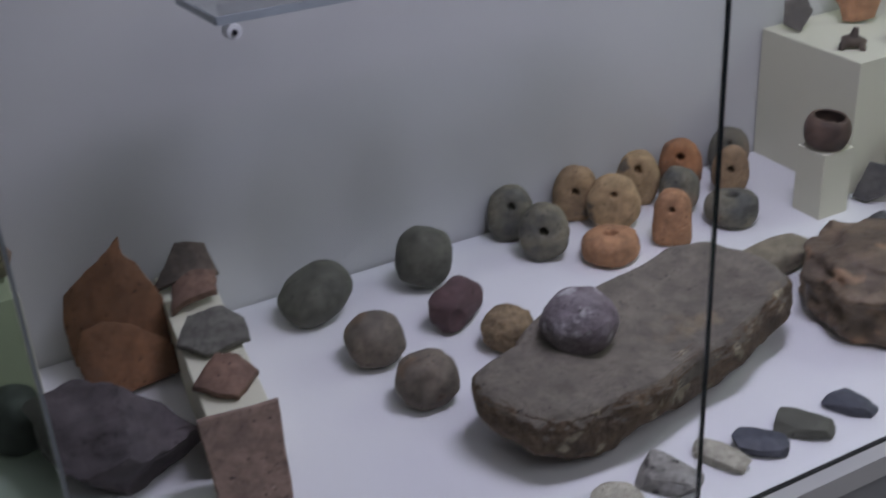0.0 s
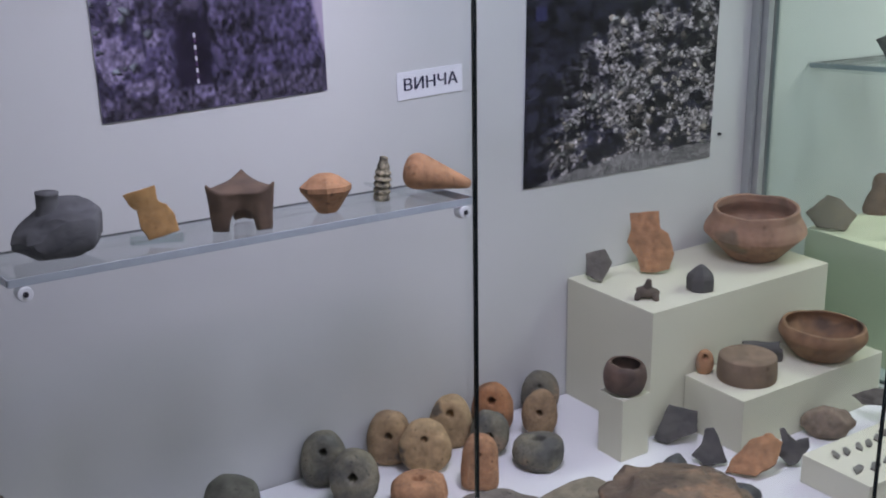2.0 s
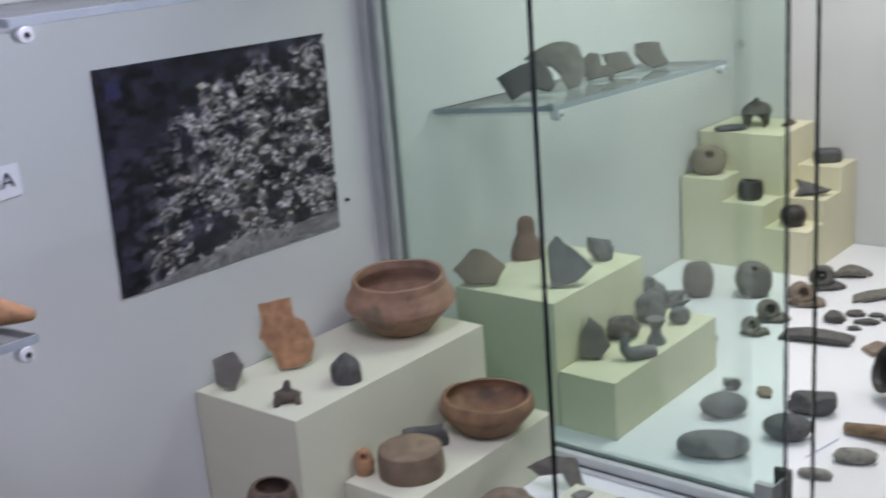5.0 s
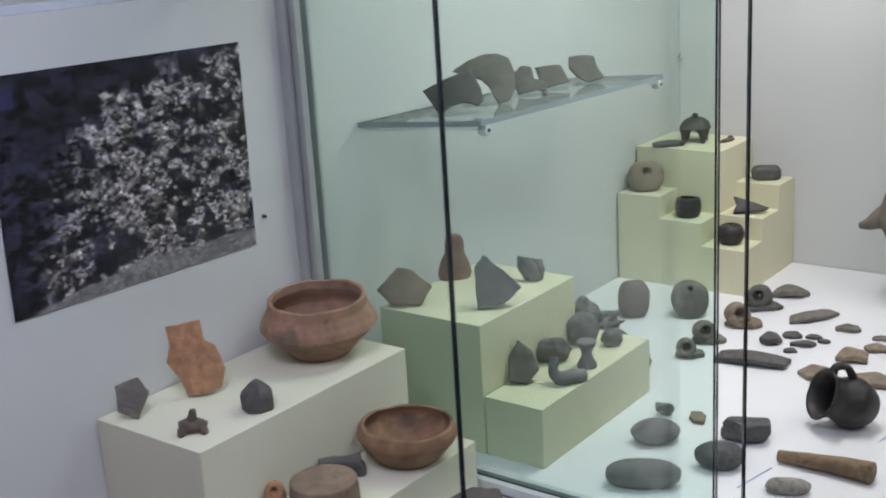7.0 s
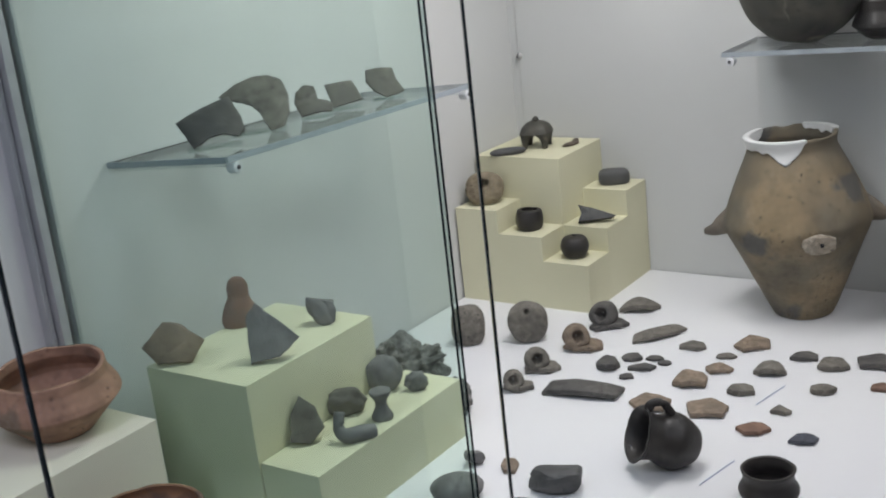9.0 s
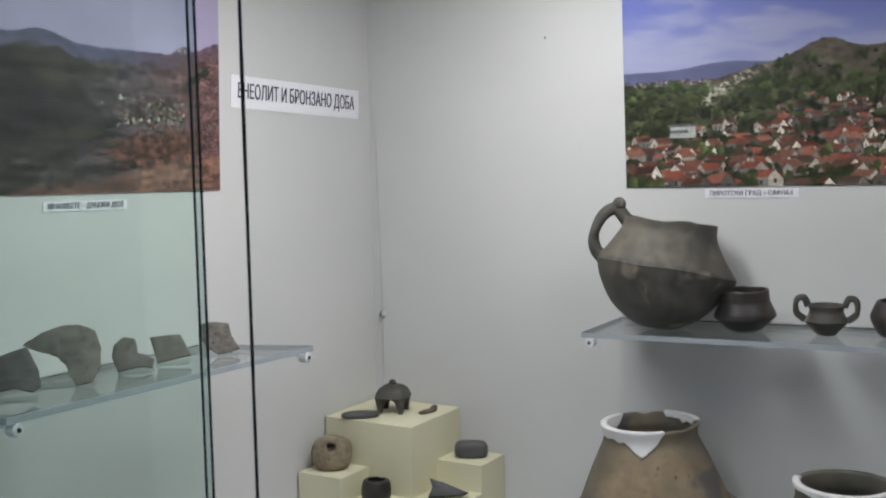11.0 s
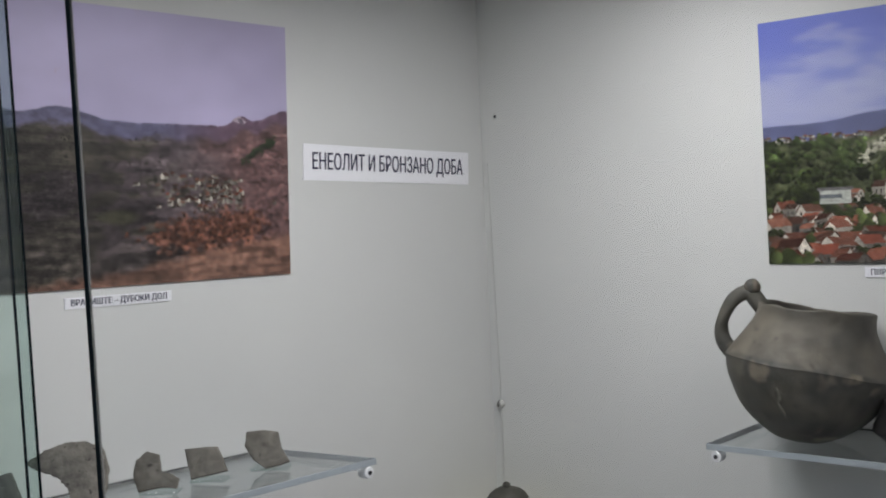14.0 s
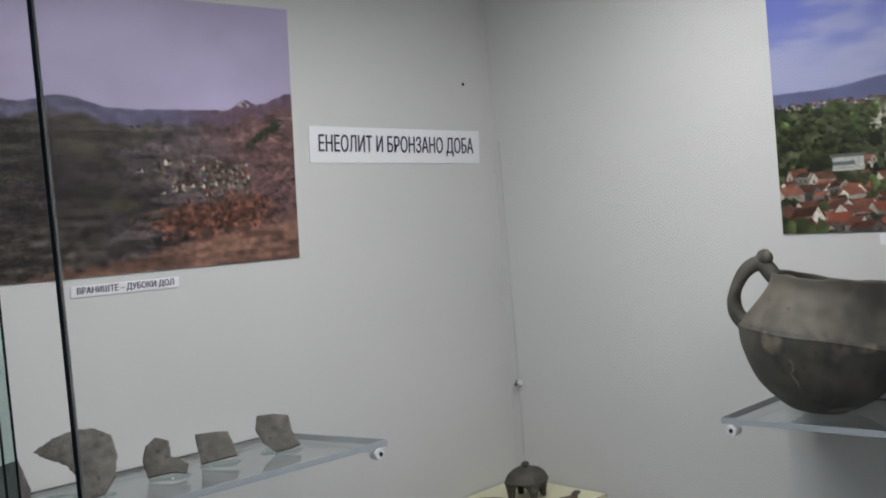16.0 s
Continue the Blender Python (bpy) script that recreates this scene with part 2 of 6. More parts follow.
def part(name, bm, material, parent, label=""):
    """Links a bmesh, or a ready mesh, as one mesh object under a thing or part."""
    if isinstance(bm, bmesh.types.BMesh):
        me = bpy.data.meshes.new(name)
        bm.to_mesh(me)
        bm.free()
        me.materials.append(material)
    else:
        me = bm
    ob = new(name, me)
    ob.parent = parent
    return tagged(ob, label)


def thing(name, label, category, at=None, me=None, group="", kind=""):
    ob = new(name, me)
    if at is not None:
        ob.matrix_basis = at
    return tagged(ob, label, category, group, kind)


def box_bm(x0, x1, y0, y1, z0, z1, bevel=0.0015):
    bm = bmesh.new()
    bmesh.ops.create_cube(bm, size=1.0, matrix=Matrix.LocRotScale(((x0 + x1) / 2, (y0 + y1) / 2, (z0 + z1) / 2), None, (x1 - x0, y1 - y0, z1 - z0)))
    if bevel > 0:
        bmesh.ops.bevel(bm, geom=bm.edges[:], offset=bevel, segments=2, affect="EDGES", profile=0.5)
    return bm


def mesh_bm(name, bm, material, soft=False):
    me = bpy.data.meshes.new(name)
    bm.to_mesh(me)
    bm.free()
    me.materials.append(material)
    smooth(me, soft)
    return me


def prism_bm(outline, z0, z1):
    bm = bmesh.new()
    low = [bm.verts.new((x, y, z0)) for x, y in outline]
    high = [bm.verts.new((x, y, z1)) for x, y in outline]
    bm.faces.new(low[::-1])
    bm.faces.new(high)
    n = len(outline)
    for i in range(n):
        bm.faces.new((low[i], low[(i + 1) % n], high[(i + 1) % n], high[i]))
    return bm


def fbm(p, octaves=3):
    v, a = 0.0, 1.0
    for o in range(octaves):
        v += a * noise.noise(p * (2.03 ** o))
        a *= 0.5
    return v


def blob_mesh(name, w, d, h, material, seed=0, rough=0.06, fine=0.015, square=1.0, taper=0.0, flat=0.12, lumps=1.6, facets=0.0, detail=4):
    """A stone: a squared ellipsoid with lumps at two scales; its underside is flattened, and it rests on z = 0."""
    bm = bmesh.new()
    bmesh.ops.create_icosphere(bm, subdivisions=detail, radius=1.0)
    off = Vector((seed * 3.7, seed * 1.9, seed * 5.3))
    rng = random.Random(int(seed * 100) + 3)
    cuts = []
    for i in range(16 if facets else 0):
        cuts.append((Vector((rng.gauss(0, 1), rng.gauss(0, 1), rng.gauss(0, 0.8))).normalized(), rng.uniform(1 - 2.2 * facets, 1 - 0.4 * facets)))
    for v in bm.verts:
        p = v.co.copy()
        q = Vector([math.copysign(abs(c) ** square, c) for c in p])
        s = 1 + rough * fbm(p * lumps + off, 2) + fine * fbm(p * 7 + off, 2)
        for plane, reach in cuts:
            over = q.dot(plane) - reach
            if over > 0:
                q -= plane * over
        q *= s
        k = 1 - taper * q.x
        v.co = Vector((q.x * w / 2, q.y * d / 2 * k, q.z * h / 2 * (1 - 0.4 * taper * q.x)))
        low = -h / 2 * (1 - flat)
        if v.co.z < low:
            v.co.z = low + (v.co.z - low) * 0.15
    base = min(v.co.z for v in bm.verts)
    bmesh.ops.translate(bm, verts=bm.verts, vec=(0, 0, -base))
    me = mesh_bm(name, bm, material, True)
    if facets:
        me.set_sharp_from_angle(angle=radians(24))
    return me


def stone(name, label, x, y, z, w, d, h, rz, material, category="stone", group="", tilt=(0, 0), **kw):
    kw.setdefault("seed", (x * 37 + y * 91) % 50)
    me = blob_mesh(name, w, d, h, material, **kw)
    at = pose(x, y, 0, tilt[0], tilt[1], rz)
    at.translation.z = z - 0.001 - min((at.to_3x3() @ v.co).z for v in me.vertices)
    return thing(name, label, category, at, me, group)


def weight_mesh(name, w, d, h, material, top=0.8, hole=0.075, hole_at=0.22, seed=0, square=1.0):
    """A clay weight pierced along y: rings of a torus drawn out into an egg or a cone, standing on z = 0."""
    segs = 56
    half = [(1, 0.12, 1), (0.99, 0.3, 1), (0.955, 0.5, 1), (0.89, 0.68, 1), (0.78, 0.82, 1), (0.62, 0.92, 1), (0.42, 0.98, 1), (0.22, 1.0, 1), (0.09, 0.995, 1), (0.02, 0.97, 1), (0, 0.9, 0.95), (0, 0.7, 0.9), (0, 0.45, 0.7), (0, 0.2, 0.15)]
    loop = [(o, -b, p) for o, b, p in half[::-1]] + half
    rings = len(loop)
    verts, faces = [], []
    hr = hole * w
    cz = h / 2
    off = Vector((seed * 2.1, seed * 4.4, seed))
    for out, side, pinch in loop:
        for j in range(segs):
            f = 2 * math.pi * j / segs
            cx, sz = math.cos(f), math.sin(f)
            ex = math.copysign(abs(cx) ** square, cx) * w / 2
            ez = math.copysign(abs(sz) ** square, sz) * h / 2
            ex *= 1 + (top - 1) * (0.5 + 0.5 * sz)
            px = hr * pinch * cx * (1 - out) + ex * out
            rag = 1 + 0.22 * noise.noise(Vector((cx * 1.7, sz * 1.7, seed)))
            px += hr * pinch * cx * (1 - out) * (rag - 1)
            pz = (hole_at * h + hr * pinch * sz * rag) * (1 - out) + ez * out
            p = Vector((px, side * d / 2 * (1 - 0.12 * (0.5 + 0.5 * sz)), pz))
            p *= 1 + 0.09 * fbm(p * 20 + off, 2) + 0.028 * fbm(p * 95 + off, 3)
            p.z = max(p.z, -h / 2 * 0.93)
            verts.append((p.x, p.y, p.z + cz * 0.93))
    for i in range(rings):
        for j in range(segs):
            a, b = i * segs + j, i * segs + (j + 1) % segs
            c, e = ((i + 1) % rings) * segs + (j + 1) % segs, ((i + 1) % rings) * segs + j
            faces.append((a, b, c, e))
    me = mesh_of(name, verts, faces, material)
    bm = bmesh.new()
    bm.from_mesh(me)
    bmesh.ops.recalc_face_normals(bm, faces=bm.faces)
    bm.to_mesh(me)
    bm.free()
    smooth(me)
    return me


def weight(label, x, y, z, w, d, h, az, material, tilt=8, **kw):
    kw.setdefault("seed", (x * 53 + y * 17) % 40)
    kw["top"] = min(1.0, kw["top"] + 0.08) if kw["top"] > 0.65 else kw["top"]
    kw.setdefault("square", 0.92)
    w *= 1.06
    h *= 0.95
    kw["hole"] = kw.get("hole", 0.075) * 1.2
    return thing("loom_weight", label, "loom weight", pose(x, y, z - 0.001, -tilt, 0, -az), weight_mesh("loom_weight", w, d, h, material, **kw), "clay loom weights")


def spline(points, count):
    """A smooth run through a few points."""
    pts = [Vector(p) for p in points]
    pts = [2 * pts[0] - pts[1]] + pts + [2 * pts[-1] - pts[-2]]
    out, spans = [], len(pts) - 3
    for i in range(count + 1):
        u = i / count * spans
        k = min(int(u), spans - 1)
        t = u - k
        a, b, c, e = pts[k : k + 4]
        out.append(0.5 * ((2 * b) + (c - a) * t + (2 * a - 5 * b + 4 * c - e) * t * t + (3 * b - a - 3 * c + e) * t ** 3))
    return out


def pot_mesh(name, profile, thick, material, seed=0, wobble=0.012, chips=0.0, segs=72, rows=30, sharp=False, gap=None, solid=False, wave=0.0):
    """A thrown pot: an outer and an inner wall turned from a profile of (radius, height), a little uneven, with a worn rim.
    gap: (angle, half width, depth): a piece broken out of the rim."""
    if sharp:
        line = []
        for k in range(len(profile) - 1):
            a, b = Vector((*profile[k], 0)), Vector((*profile[k + 1], 0))
            m = max(2, round(rows / (len(profile) - 1)))
            line += [a.lerp(b, i / m) for i in range(m)]
        line.append(Vector((*profile[-1], 0)))
    else:
        line = spline([(r, z, 0) for r, z in profile], rows)
    n = len(line)
    top = line[-1].y
    off = Vector((seed * 1.7, seed * 3.1, 0))
    verts, faces = [], []

    def row(pts, inner):
        for p in pts:
            for j in range(segs):
                f = 2 * math.pi * j / segs
                c, s = math.cos(f), math.sin(f)
                cut = top
                if chips:
                    cut -= chips * max(0.0, fbm(Vector((c * 1.6, s * 1.6, 4)) + off, 3) + 0.1)
                if gap:
                    e = abs((f - gap[0] + math.pi) % (2 * math.pi) - math.pi)
                    if e < gap[1]:
                        cut -= gap[2] * min(1.0, (gap[1] - e) / (0.35 * gap[1])) * (1 + 0.3 * noise.noise(Vector((f * 9, seed, 0))))
                r, z = max(p.x - (thick if inner else 0), 0.0005), p.y
                r *= 1 + wobble * noise.noise(Vector((c * 1.2, s * 1.2, z * 9)) + off)
                z = min(max(z, thick) if inner else z, cut)
                z *= 1 + wave * noise.noise(Vector((c * 1.3, s * 1.3, seed + 2.0)))
                verts.append((r * c, r * s, z))

    row(line, False)
    if not solid:
        row(line[::-1], True)
    total = n if solid else 2 * n
    for i in range(total - 1):
        for j in range(segs):
            a, b = i * segs + j, i * segs + (j + 1) % segs
            faces.append((a, b, b + segs, a + segs))
    faces.append(tuple(range(segs))[::-1])
    faces.append(tuple(range((total - 1) * segs, total * segs)))
    return mesh_of(name, verts, faces, material)


def tube_mesh(name, points, radii, material, count=28, segs=14, squash=1.0, seed=0):
    """A rounded bar along a curve: a handle, a leg, a horn or a cable."""
    path = spline(points, count)
    rr = spline([(r, 0, 0) for r in radii], count)
    verts, faces = [], []
    up = Vector((0.13, 0.3, 1)).normalized()
    for i, p in enumerate(path):
        t = (path[min(i + 1, count)] - path[max(i - 1, 0)]).normalized()
        a = t.cross(up).normalized()
        b = a.cross(t)
        r = max(rr[i].x, 0.0002)
        for j in range(segs):
            f = 2 * math.pi * j / segs
            k = 1 + 0.05 * noise.noise(Vector((p.x * 60, p.y * 60 + f, p.z * 60 + seed)))
            verts.append(p + (a * math.cos(f) + b * math.sin(f) * squash) * r * k)
    for i in range(count):
        for j in range(segs):
            a, b = i * segs + j, i * segs + (j + 1) % segs
            faces.append((a, b, b + segs, a + segs))
    faces.append(tuple(range(segs))[::-1])
    faces.append(tuple(range(count * segs, (count + 1) * segs)))
    return mesh_of(name, verts, faces, material)


def sherd_mesh(name, w, d, thick, material, seed=0, corners=6, bend=0.12, jag=0.03, outline=None):
    """A broken piece of pot wall: an angular plate, bent about y, with ragged edges, lying on z = 0."""
    rng = random.Random(int(seed * 1000) + 7)
    if outline is None:
        turn = rng.uniform(0, 6.28)
        outline = []
        for i in range(corners):
            f = turn + 2 * math.pi * (i + rng.uniform(-0.28, 0.28)) / corners
            outline.append((math.cos(f) * rng.uniform(0.75, 1.05), math.sin(f) * rng.uniform(0.75, 1.05)))
    xs, ys = [p[0] for p in outline], [p[1] for p in outline]
    cx, cy, sx, sy = (max(xs) + min(xs)) / 2, (max(ys) + min(ys)) / 2, max(xs) - min(xs), max(ys) - min(ys)
    pts = [((x - cx) / sx * w, (y - cy) / sy * d) for x, y in outline]
    ring = []
    for i, a in enumerate(pts):
        b = pts[(i + 1) % len(pts)]
        for q in range(6):
            u = q / 6
            j = jag * (0.3 if q == 0 else 1) * min(w, d)
            ring.append((a[0] + (b[0] - a[0]) * u + rng.uniform(-j, j) * 0.5, a[1] + (b[1] - a[1]) * u + rng.uniform(-j, j) * 0.5))
    m = len(ring)
    gx, gy = sum(p[0] for p in ring) / m, sum(p[1] for p in ring) / m
    verts, faces = [], []

    def height(x, y):
        return -bend * x * x / max(w, 0.001) * 2.6 + 0.14 * thick * noise.noise(Vector((x * 90, y * 90, seed)))

    layers = ((0.35, 1), (0.75, 1), (0.955, 1), (0.985, 0.93), (1.0, 0.72), (0.99, 0.2), (0.95, 0), (0.6, 0), (0.3, 0))
    for k, lift in layers:
        for x, y in ring:
            px, py = gx + (x - gx) * k, gy + (y - gy) * k
            verts.append((px, py, height(px, py) + thick * lift))
    for i in range(len(layers) - 1):
        for j in range(m):
            a, b = i * m + j, i * m + (j + 1) % m
            faces.append((a, b, b + m, a + m))
    faces.append(tuple(range(m))[::-1])
    faces.append(tuple(range((len(layers) - 1) * m, len(layers) * m)))
    low = min(v[2] for v in verts)
    me = mesh_of(name, [(x, y, z - low) for x, y, z in verts], [f[::-1] for f in faces], material)
    me.set_sharp_from_angle(angle=radians(32))
    return me


def sherd(label, x, y, z, w, d, thick, az, material, lean=0, name="pottery_sherd", group="", turn=0, category="pottery sherd", **kw):
    """Lying flat, or propped up on its lower edge with lean degrees."""
    kw.setdefault("seed", (x * 71 + y * 29) % 30)
    me = sherd_mesh(name, w, d, thick, material, **kw)
    at = pose(x, y, z, 0, 0, -az + turn)
    if lean:
        at = at @ pose(0, 0, 0, lean, 0, 0)
    # set down on the support
    low = min((at.to_3x3() @ v.co).z for v in me.vertices)
    at.translation.z = z - low - 0.0008
    return thing(name, label, category, at, me, group)


def plinth(label, x0, x1, y0, y1, z0, z1, material=M_CREAM, rz=0):
    cx, cy = (x0 + x1) / 2, (y0 + y1) / 2
    bm = box_bm(x0 - cx, x1 - cx, y0 - cy, y1 - cy, 0, z1 - z0, 0.0012)
    return thing("display_plinth", label, "plinth", pose(cx, cy, z0, 0, 0, rz), mesh_bm("display_plinth", bm, material))


# ---------- the setting ----------
def structure(name, bm, material, label="", category=""):
    return thing(name, label, category or name.split("_")[0], None, mesh_bm(name, bm, material), kind="structure")


FLOOR_Z, CAN_Z = 0.70, 1.95
WALL_Y, WALL_X = 1.5, 3.0
FRONT_Y, PART_X = 0.815, 1.72
structure("floor", box_bm(-2.5, 3.2, -3.0, 1.7, -0.1, 0.0, 0), M_FLOOR, "dark stone floor of the museum room")
structure("ceiling", box_bm(-2.5, 3.2, -3.0, 1.7, 2.8, 2.9, 0), M_ROOM, "plain plaster ceiling of the room")
structure("wall_north", box_bm(-2.5, 3.12, WALL_Y, WALL_Y + 0.12, 0, 2.8, 0), M_WALL, "smooth white painted wall behind the showcase")
structure("wall_east", box_bm(WALL_X, WALL_X + 0.12, -3.0, WALL_Y - 0.0002, 0, 2.8, 0), M_WALL, "smooth white painted wall behind the showcase")
structure("wall_west", box_bm(-2.62, -2.5, -3.0, 1.62, 0, 2.8, 0), M_ROOM, "plain plaster wall of the room")
structure("wall_south", box_bm(-2.62, 3.12, -3.12, -3.0, 0, 2.8, 0), M_ROOM, "plain plaster wall of the room")

CASE_1 = [(-1.3, FRONT_Y), (PART_X + 0.02, FRONT_Y), (PART_X + 0.02, WALL_Y - 0.005), (-1.3, WALL_Y - 0.005)]
CASE_2 = [(PART_X + 0.023, 0.80), (2.29, 0.255), (2.29, -1.3), (WALL_X - 0.003, -1.3), (WALL_X - 0.003, WALL_Y - 0.003), (PART_X + 0.023, WALL_Y - 0.003)]
structure("display_floor_1", prism_bm(CASE_1, FLOOR_Z - 0.028, FLOOR_Z), M_BOARD, "glossy white board on which the finds lie", "showcase floor")
structure("display_floor_2", prism_bm(CASE_2, FLOOR_Z - 0.028, FLOOR_Z), M_BOARD, "glossy white board on which the finds lie", "showcase floor")
INSET_1 = [(-1.3, FRONT_Y + 0.012), (PART_X + 0.02, FRONT_Y + 0.012), (PART_X + 0.02, WALL_Y - 0.003), (-1.3, WALL_Y - 0.003)]
INSET_2 = [(PART_X + 0.023, 0.815), (2.302, 0.26), (2.302, -1.3), (WALL_X - 0.003, -1.3), (WALL_X - 0.003, WALL_Y - 0.003), (PART_X + 0.023, WALL_Y - 0.003)]
structure("cabinet_base_1", prism_bm(INSET_1, 0.0, FLOOR_Z - 0.030), M_BASE, "grey closed base of the showcase", "showcase base")
structure("cabinet_base_2", prism_bm(INSET_2, 0.0, FLOOR_Z - 0.030), M_BASE, "grey closed base of the showcase", "showcase base")
structure("canopy_1", prism_bm(CASE_1, CAN_Z, CAN_Z + 0.10), M_WALL, "white top of the showcase", "showcase top")
structure("canopy_2", prism_bm(CASE_2, CAN_Z, CAN_Z + 0.10), M_WALL, "white top of the showcase", "showcase top")


def light_fixture(label, x, y, sx, sy):
    root = thing("showcase_light", label, "light fixture", pose(x, y, CAN_Z - 0.004))
    part("housing", box_bm(-sx / 2 - 0.01, sx / 2 + 0.01, -sy / 2 - 0.01, sy / 2 + 0.01, -0.006, 0.004, 0.001), M_PEG, root)
    part("diffuser", box_bm(-sx / 2, sx / 2, -sy / 2, sy / 2, -0.0085, -0.0065, 0), M_TUBE, root, "white glowing diffuser")


light_fixture("long fluorescent fixture under the showcase top", 0.84, 0.93, 0.50, 0.14)
light_fixture("long fluorescent fixture under the showcase top", 2.40, 0.97, 0.74, 0.10)
light_fixture("long fluorescent fixture under the showcase top", 2.50, 0.06, 0.10, 0.90)


def pane(name, ax, ay, bx, by, glass, label, left_edge=False, right_edge=True, thick=0.004, rim=None):
    """A standing sheet of glass from plan point a to b, with dark cut edges."""
    root = thing(name, label, "glass pane", kind="structure", at=pose(ax, ay, FLOOR_Z, 0, 0, math.degrees(math.atan2(by - ay, bx - ax))))
    length, high = math.hypot(bx - ax, by - ay), CAN_Z - FLOOR_Z - 0.002
    sheet = part("sheet", box_bm(0.0035, length - 0.0035, -thick / 2, thick / 2, 0.001, high, 0), glass, root)
    part("seal", box_bm(0.0, length, -thick / 2 - 0.001, thick / 2 + 0.001, 0.0, 0.0009, 0), M_BLACK, root, "thin black strip for rubber seal and joint shadow")
    for on, u in ((left_edge, 0.0014), (right_edge, length - 0.0014)):
        if on:
            pale = thick > 0.008
            part("edge", box_bm(u - 0.0014, u + 0.0014, -thick / 2 + (0.0012 if pale else 0), thick / 2 - (0.0012 if pale else 0), 0.001, high, 0), rim or (M_SHELF if pale else M_EDGE), root, "pale polished cut edge" if pale or rim else "dark polished cut edge")
            for v in (-thick / 2, thick / 2 - 0.0010) if pale else ():
                part("edge_line", box_bm(u - 0.0012, u + 0.0012, v, v + 0.0010, 0.001, high, 0), M_EDGE, root)
    return root


J1, J2 = 0.640, 1.222
CLEAR = "clear front glass pane of the showcase"
pane("window_1", -1.25, FRONT_Y + 0.050, 0.058, FRONT_Y + 0.050, M_SMOKE, "dull green front glass pane of the showcase", rim=M_RIM)
pane("window_2", 0.050, FRONT_Y + 0.042, J1 - 0.001, FRONT_Y + 0.042, M_GLASS, CLEAR)
pane("window_3", J1 - 0.03, FRONT_Y + 0.021, J2 - 0.001, FRONT_Y + 0.021, M_GLASS, CLEAR)
pane("window_4", J2 + 0.001, FRONT_Y + 0.021, PART_X - 0.036, FRONT_Y + 0.021, M_GLASS, CLEAR, right_edge=False)
pane("window_5", PART_X, WALL_Y - 0.03, PART_X, FRONT_Y - 0.012, M_GREEN, "green-tinted glass partition between the two showcases", thick=0.010)
pane("window_6", 1.756, 0.782, 2.288, 0.25, M_GLASS, "clear slanting front glass pane of the corner showcase", left_edge=True, thick=0.0068)
pane("window_7", 2.292, 0.246, 2.292, -1.25, M_GLASS, "clear front glass pane of the corner showcase")


def wall_profile():
    root = thing("trim_1", "brushed aluminium channel holding the glass partition", "metal channel", pose(PART_X, WALL_Y - 0.0005, FLOOR_Z), kind="structure")
    for x0, x1, d in ((-0.030, -0.022, 0.018), (-0.020, -0.006, 0.030), (0.006, 0.012, 0.030), (0.014, 0.020, 0.018)):
        part("strip", box_bm(x0, x1, -d, 0, 0.0005, CAN_Z - FLOOR_Z - 0.001, 0.001), M_ALU, root)


def base_channel():
    root = thing("trim_2", "aluminium floor channel under the glass partition", "metal channel", pose(PART_X, FRONT_Y, FLOOR_Z), kind="structure")
    back = WALL_Y - FRONT_Y - 0.032
    for x0, x1, h in ((-0.020, -0.007, 0.020), (0.007, 0.018, 0.020), (-0.034, -0.022, 0.004)):
        part("rail", box_bm(x0, x1, 0.012, back, 0, h, 0.0012), M_CHANNEL, root)
    # black strips put in as the dark gap by the glass and the joint's shadow
    for x0, x1, z0, z1 in ((-0.0070, -0.0056, 0.018, 0.0215), (-0.0220, -0.0200, 0.0, 0.0052)):
        part("seal", box_bm(x0, x1, 0.012, back, z0, z1, 0), M_BLACK, root, "thin black strip for rubber seal and joint shadow")
    part("clamp", prism_bm([(0.006, -0.012), (0.021, -0.012), (0.021, 0.012), (0.014, 0.012)], 0.002, 0.064), M_BLACK, root, "black metal corner clamp")
    part("plate", box_bm(-0.034, -0.0215, -0.008, 0.020, 0.0055, 0.060, 0.001), M_ALU, root, "small aluminium hinge plate")
    part("plate", box_bm(-0.021, 0.0055, -0.0095, -0.0065, 0.002, 0.060, 0.0008), M_ALU, root, "small aluminium hinge plate")


wall_profile()
base_channel()


def cable():
    me = tube_mesh("corner_cable", [(2.9985, 1.4870, 1.62), (2.9985, 1.4835, 1.4), (2.9975, 1.4785, 1.18), (2.9985, 1.4800, 0.992)], (0.0009, 0.0009, 0.0009), M_WIRE, 40, 8)
    root = thing("corner_cable", "thin white cable with a clip and screw hook in the corner", "cable", None, me)
    bm = bmesh.new()
    bmesh.ops.create_cone(bm, cap_ends=True, segments=20, radius1=0.0075, radius2=0.0055, depth=0.009, matrix=pose(2.9945, 1.4775, 1.172, 90, 0, -90))
    part("clip", bm, M_WIRE, root, "pale plastic cable clip")
    part("hook", tube_mesh("hook", [(2.990, 1.4775, 1.172), (2.985, 1.476, 1.170), (2.982, 1.473, 1.175), (2.984, 1.470, 1.182)], (0.0022, 0.0018, 0.0018, 0.0012), M_SCREW, 14, 8), None, root, "small grey steel screw hook")


cable()


def nail(x, z):
    bm = bmesh.new()
    bmesh.ops.create_cone(bm, cap_ends=True, segments=14, radius1=0.003, radius2=0.0022, depth=0.006, matrix=pose(0, -0.003, 0, 90, 0, 0))
    thing("nail", "small dark nail head in the white wall", "nail", pose(x, WALL_Y, z), mesh_bm("nail", bm, M_NAIL, True))


nail(1.625, 1.110)


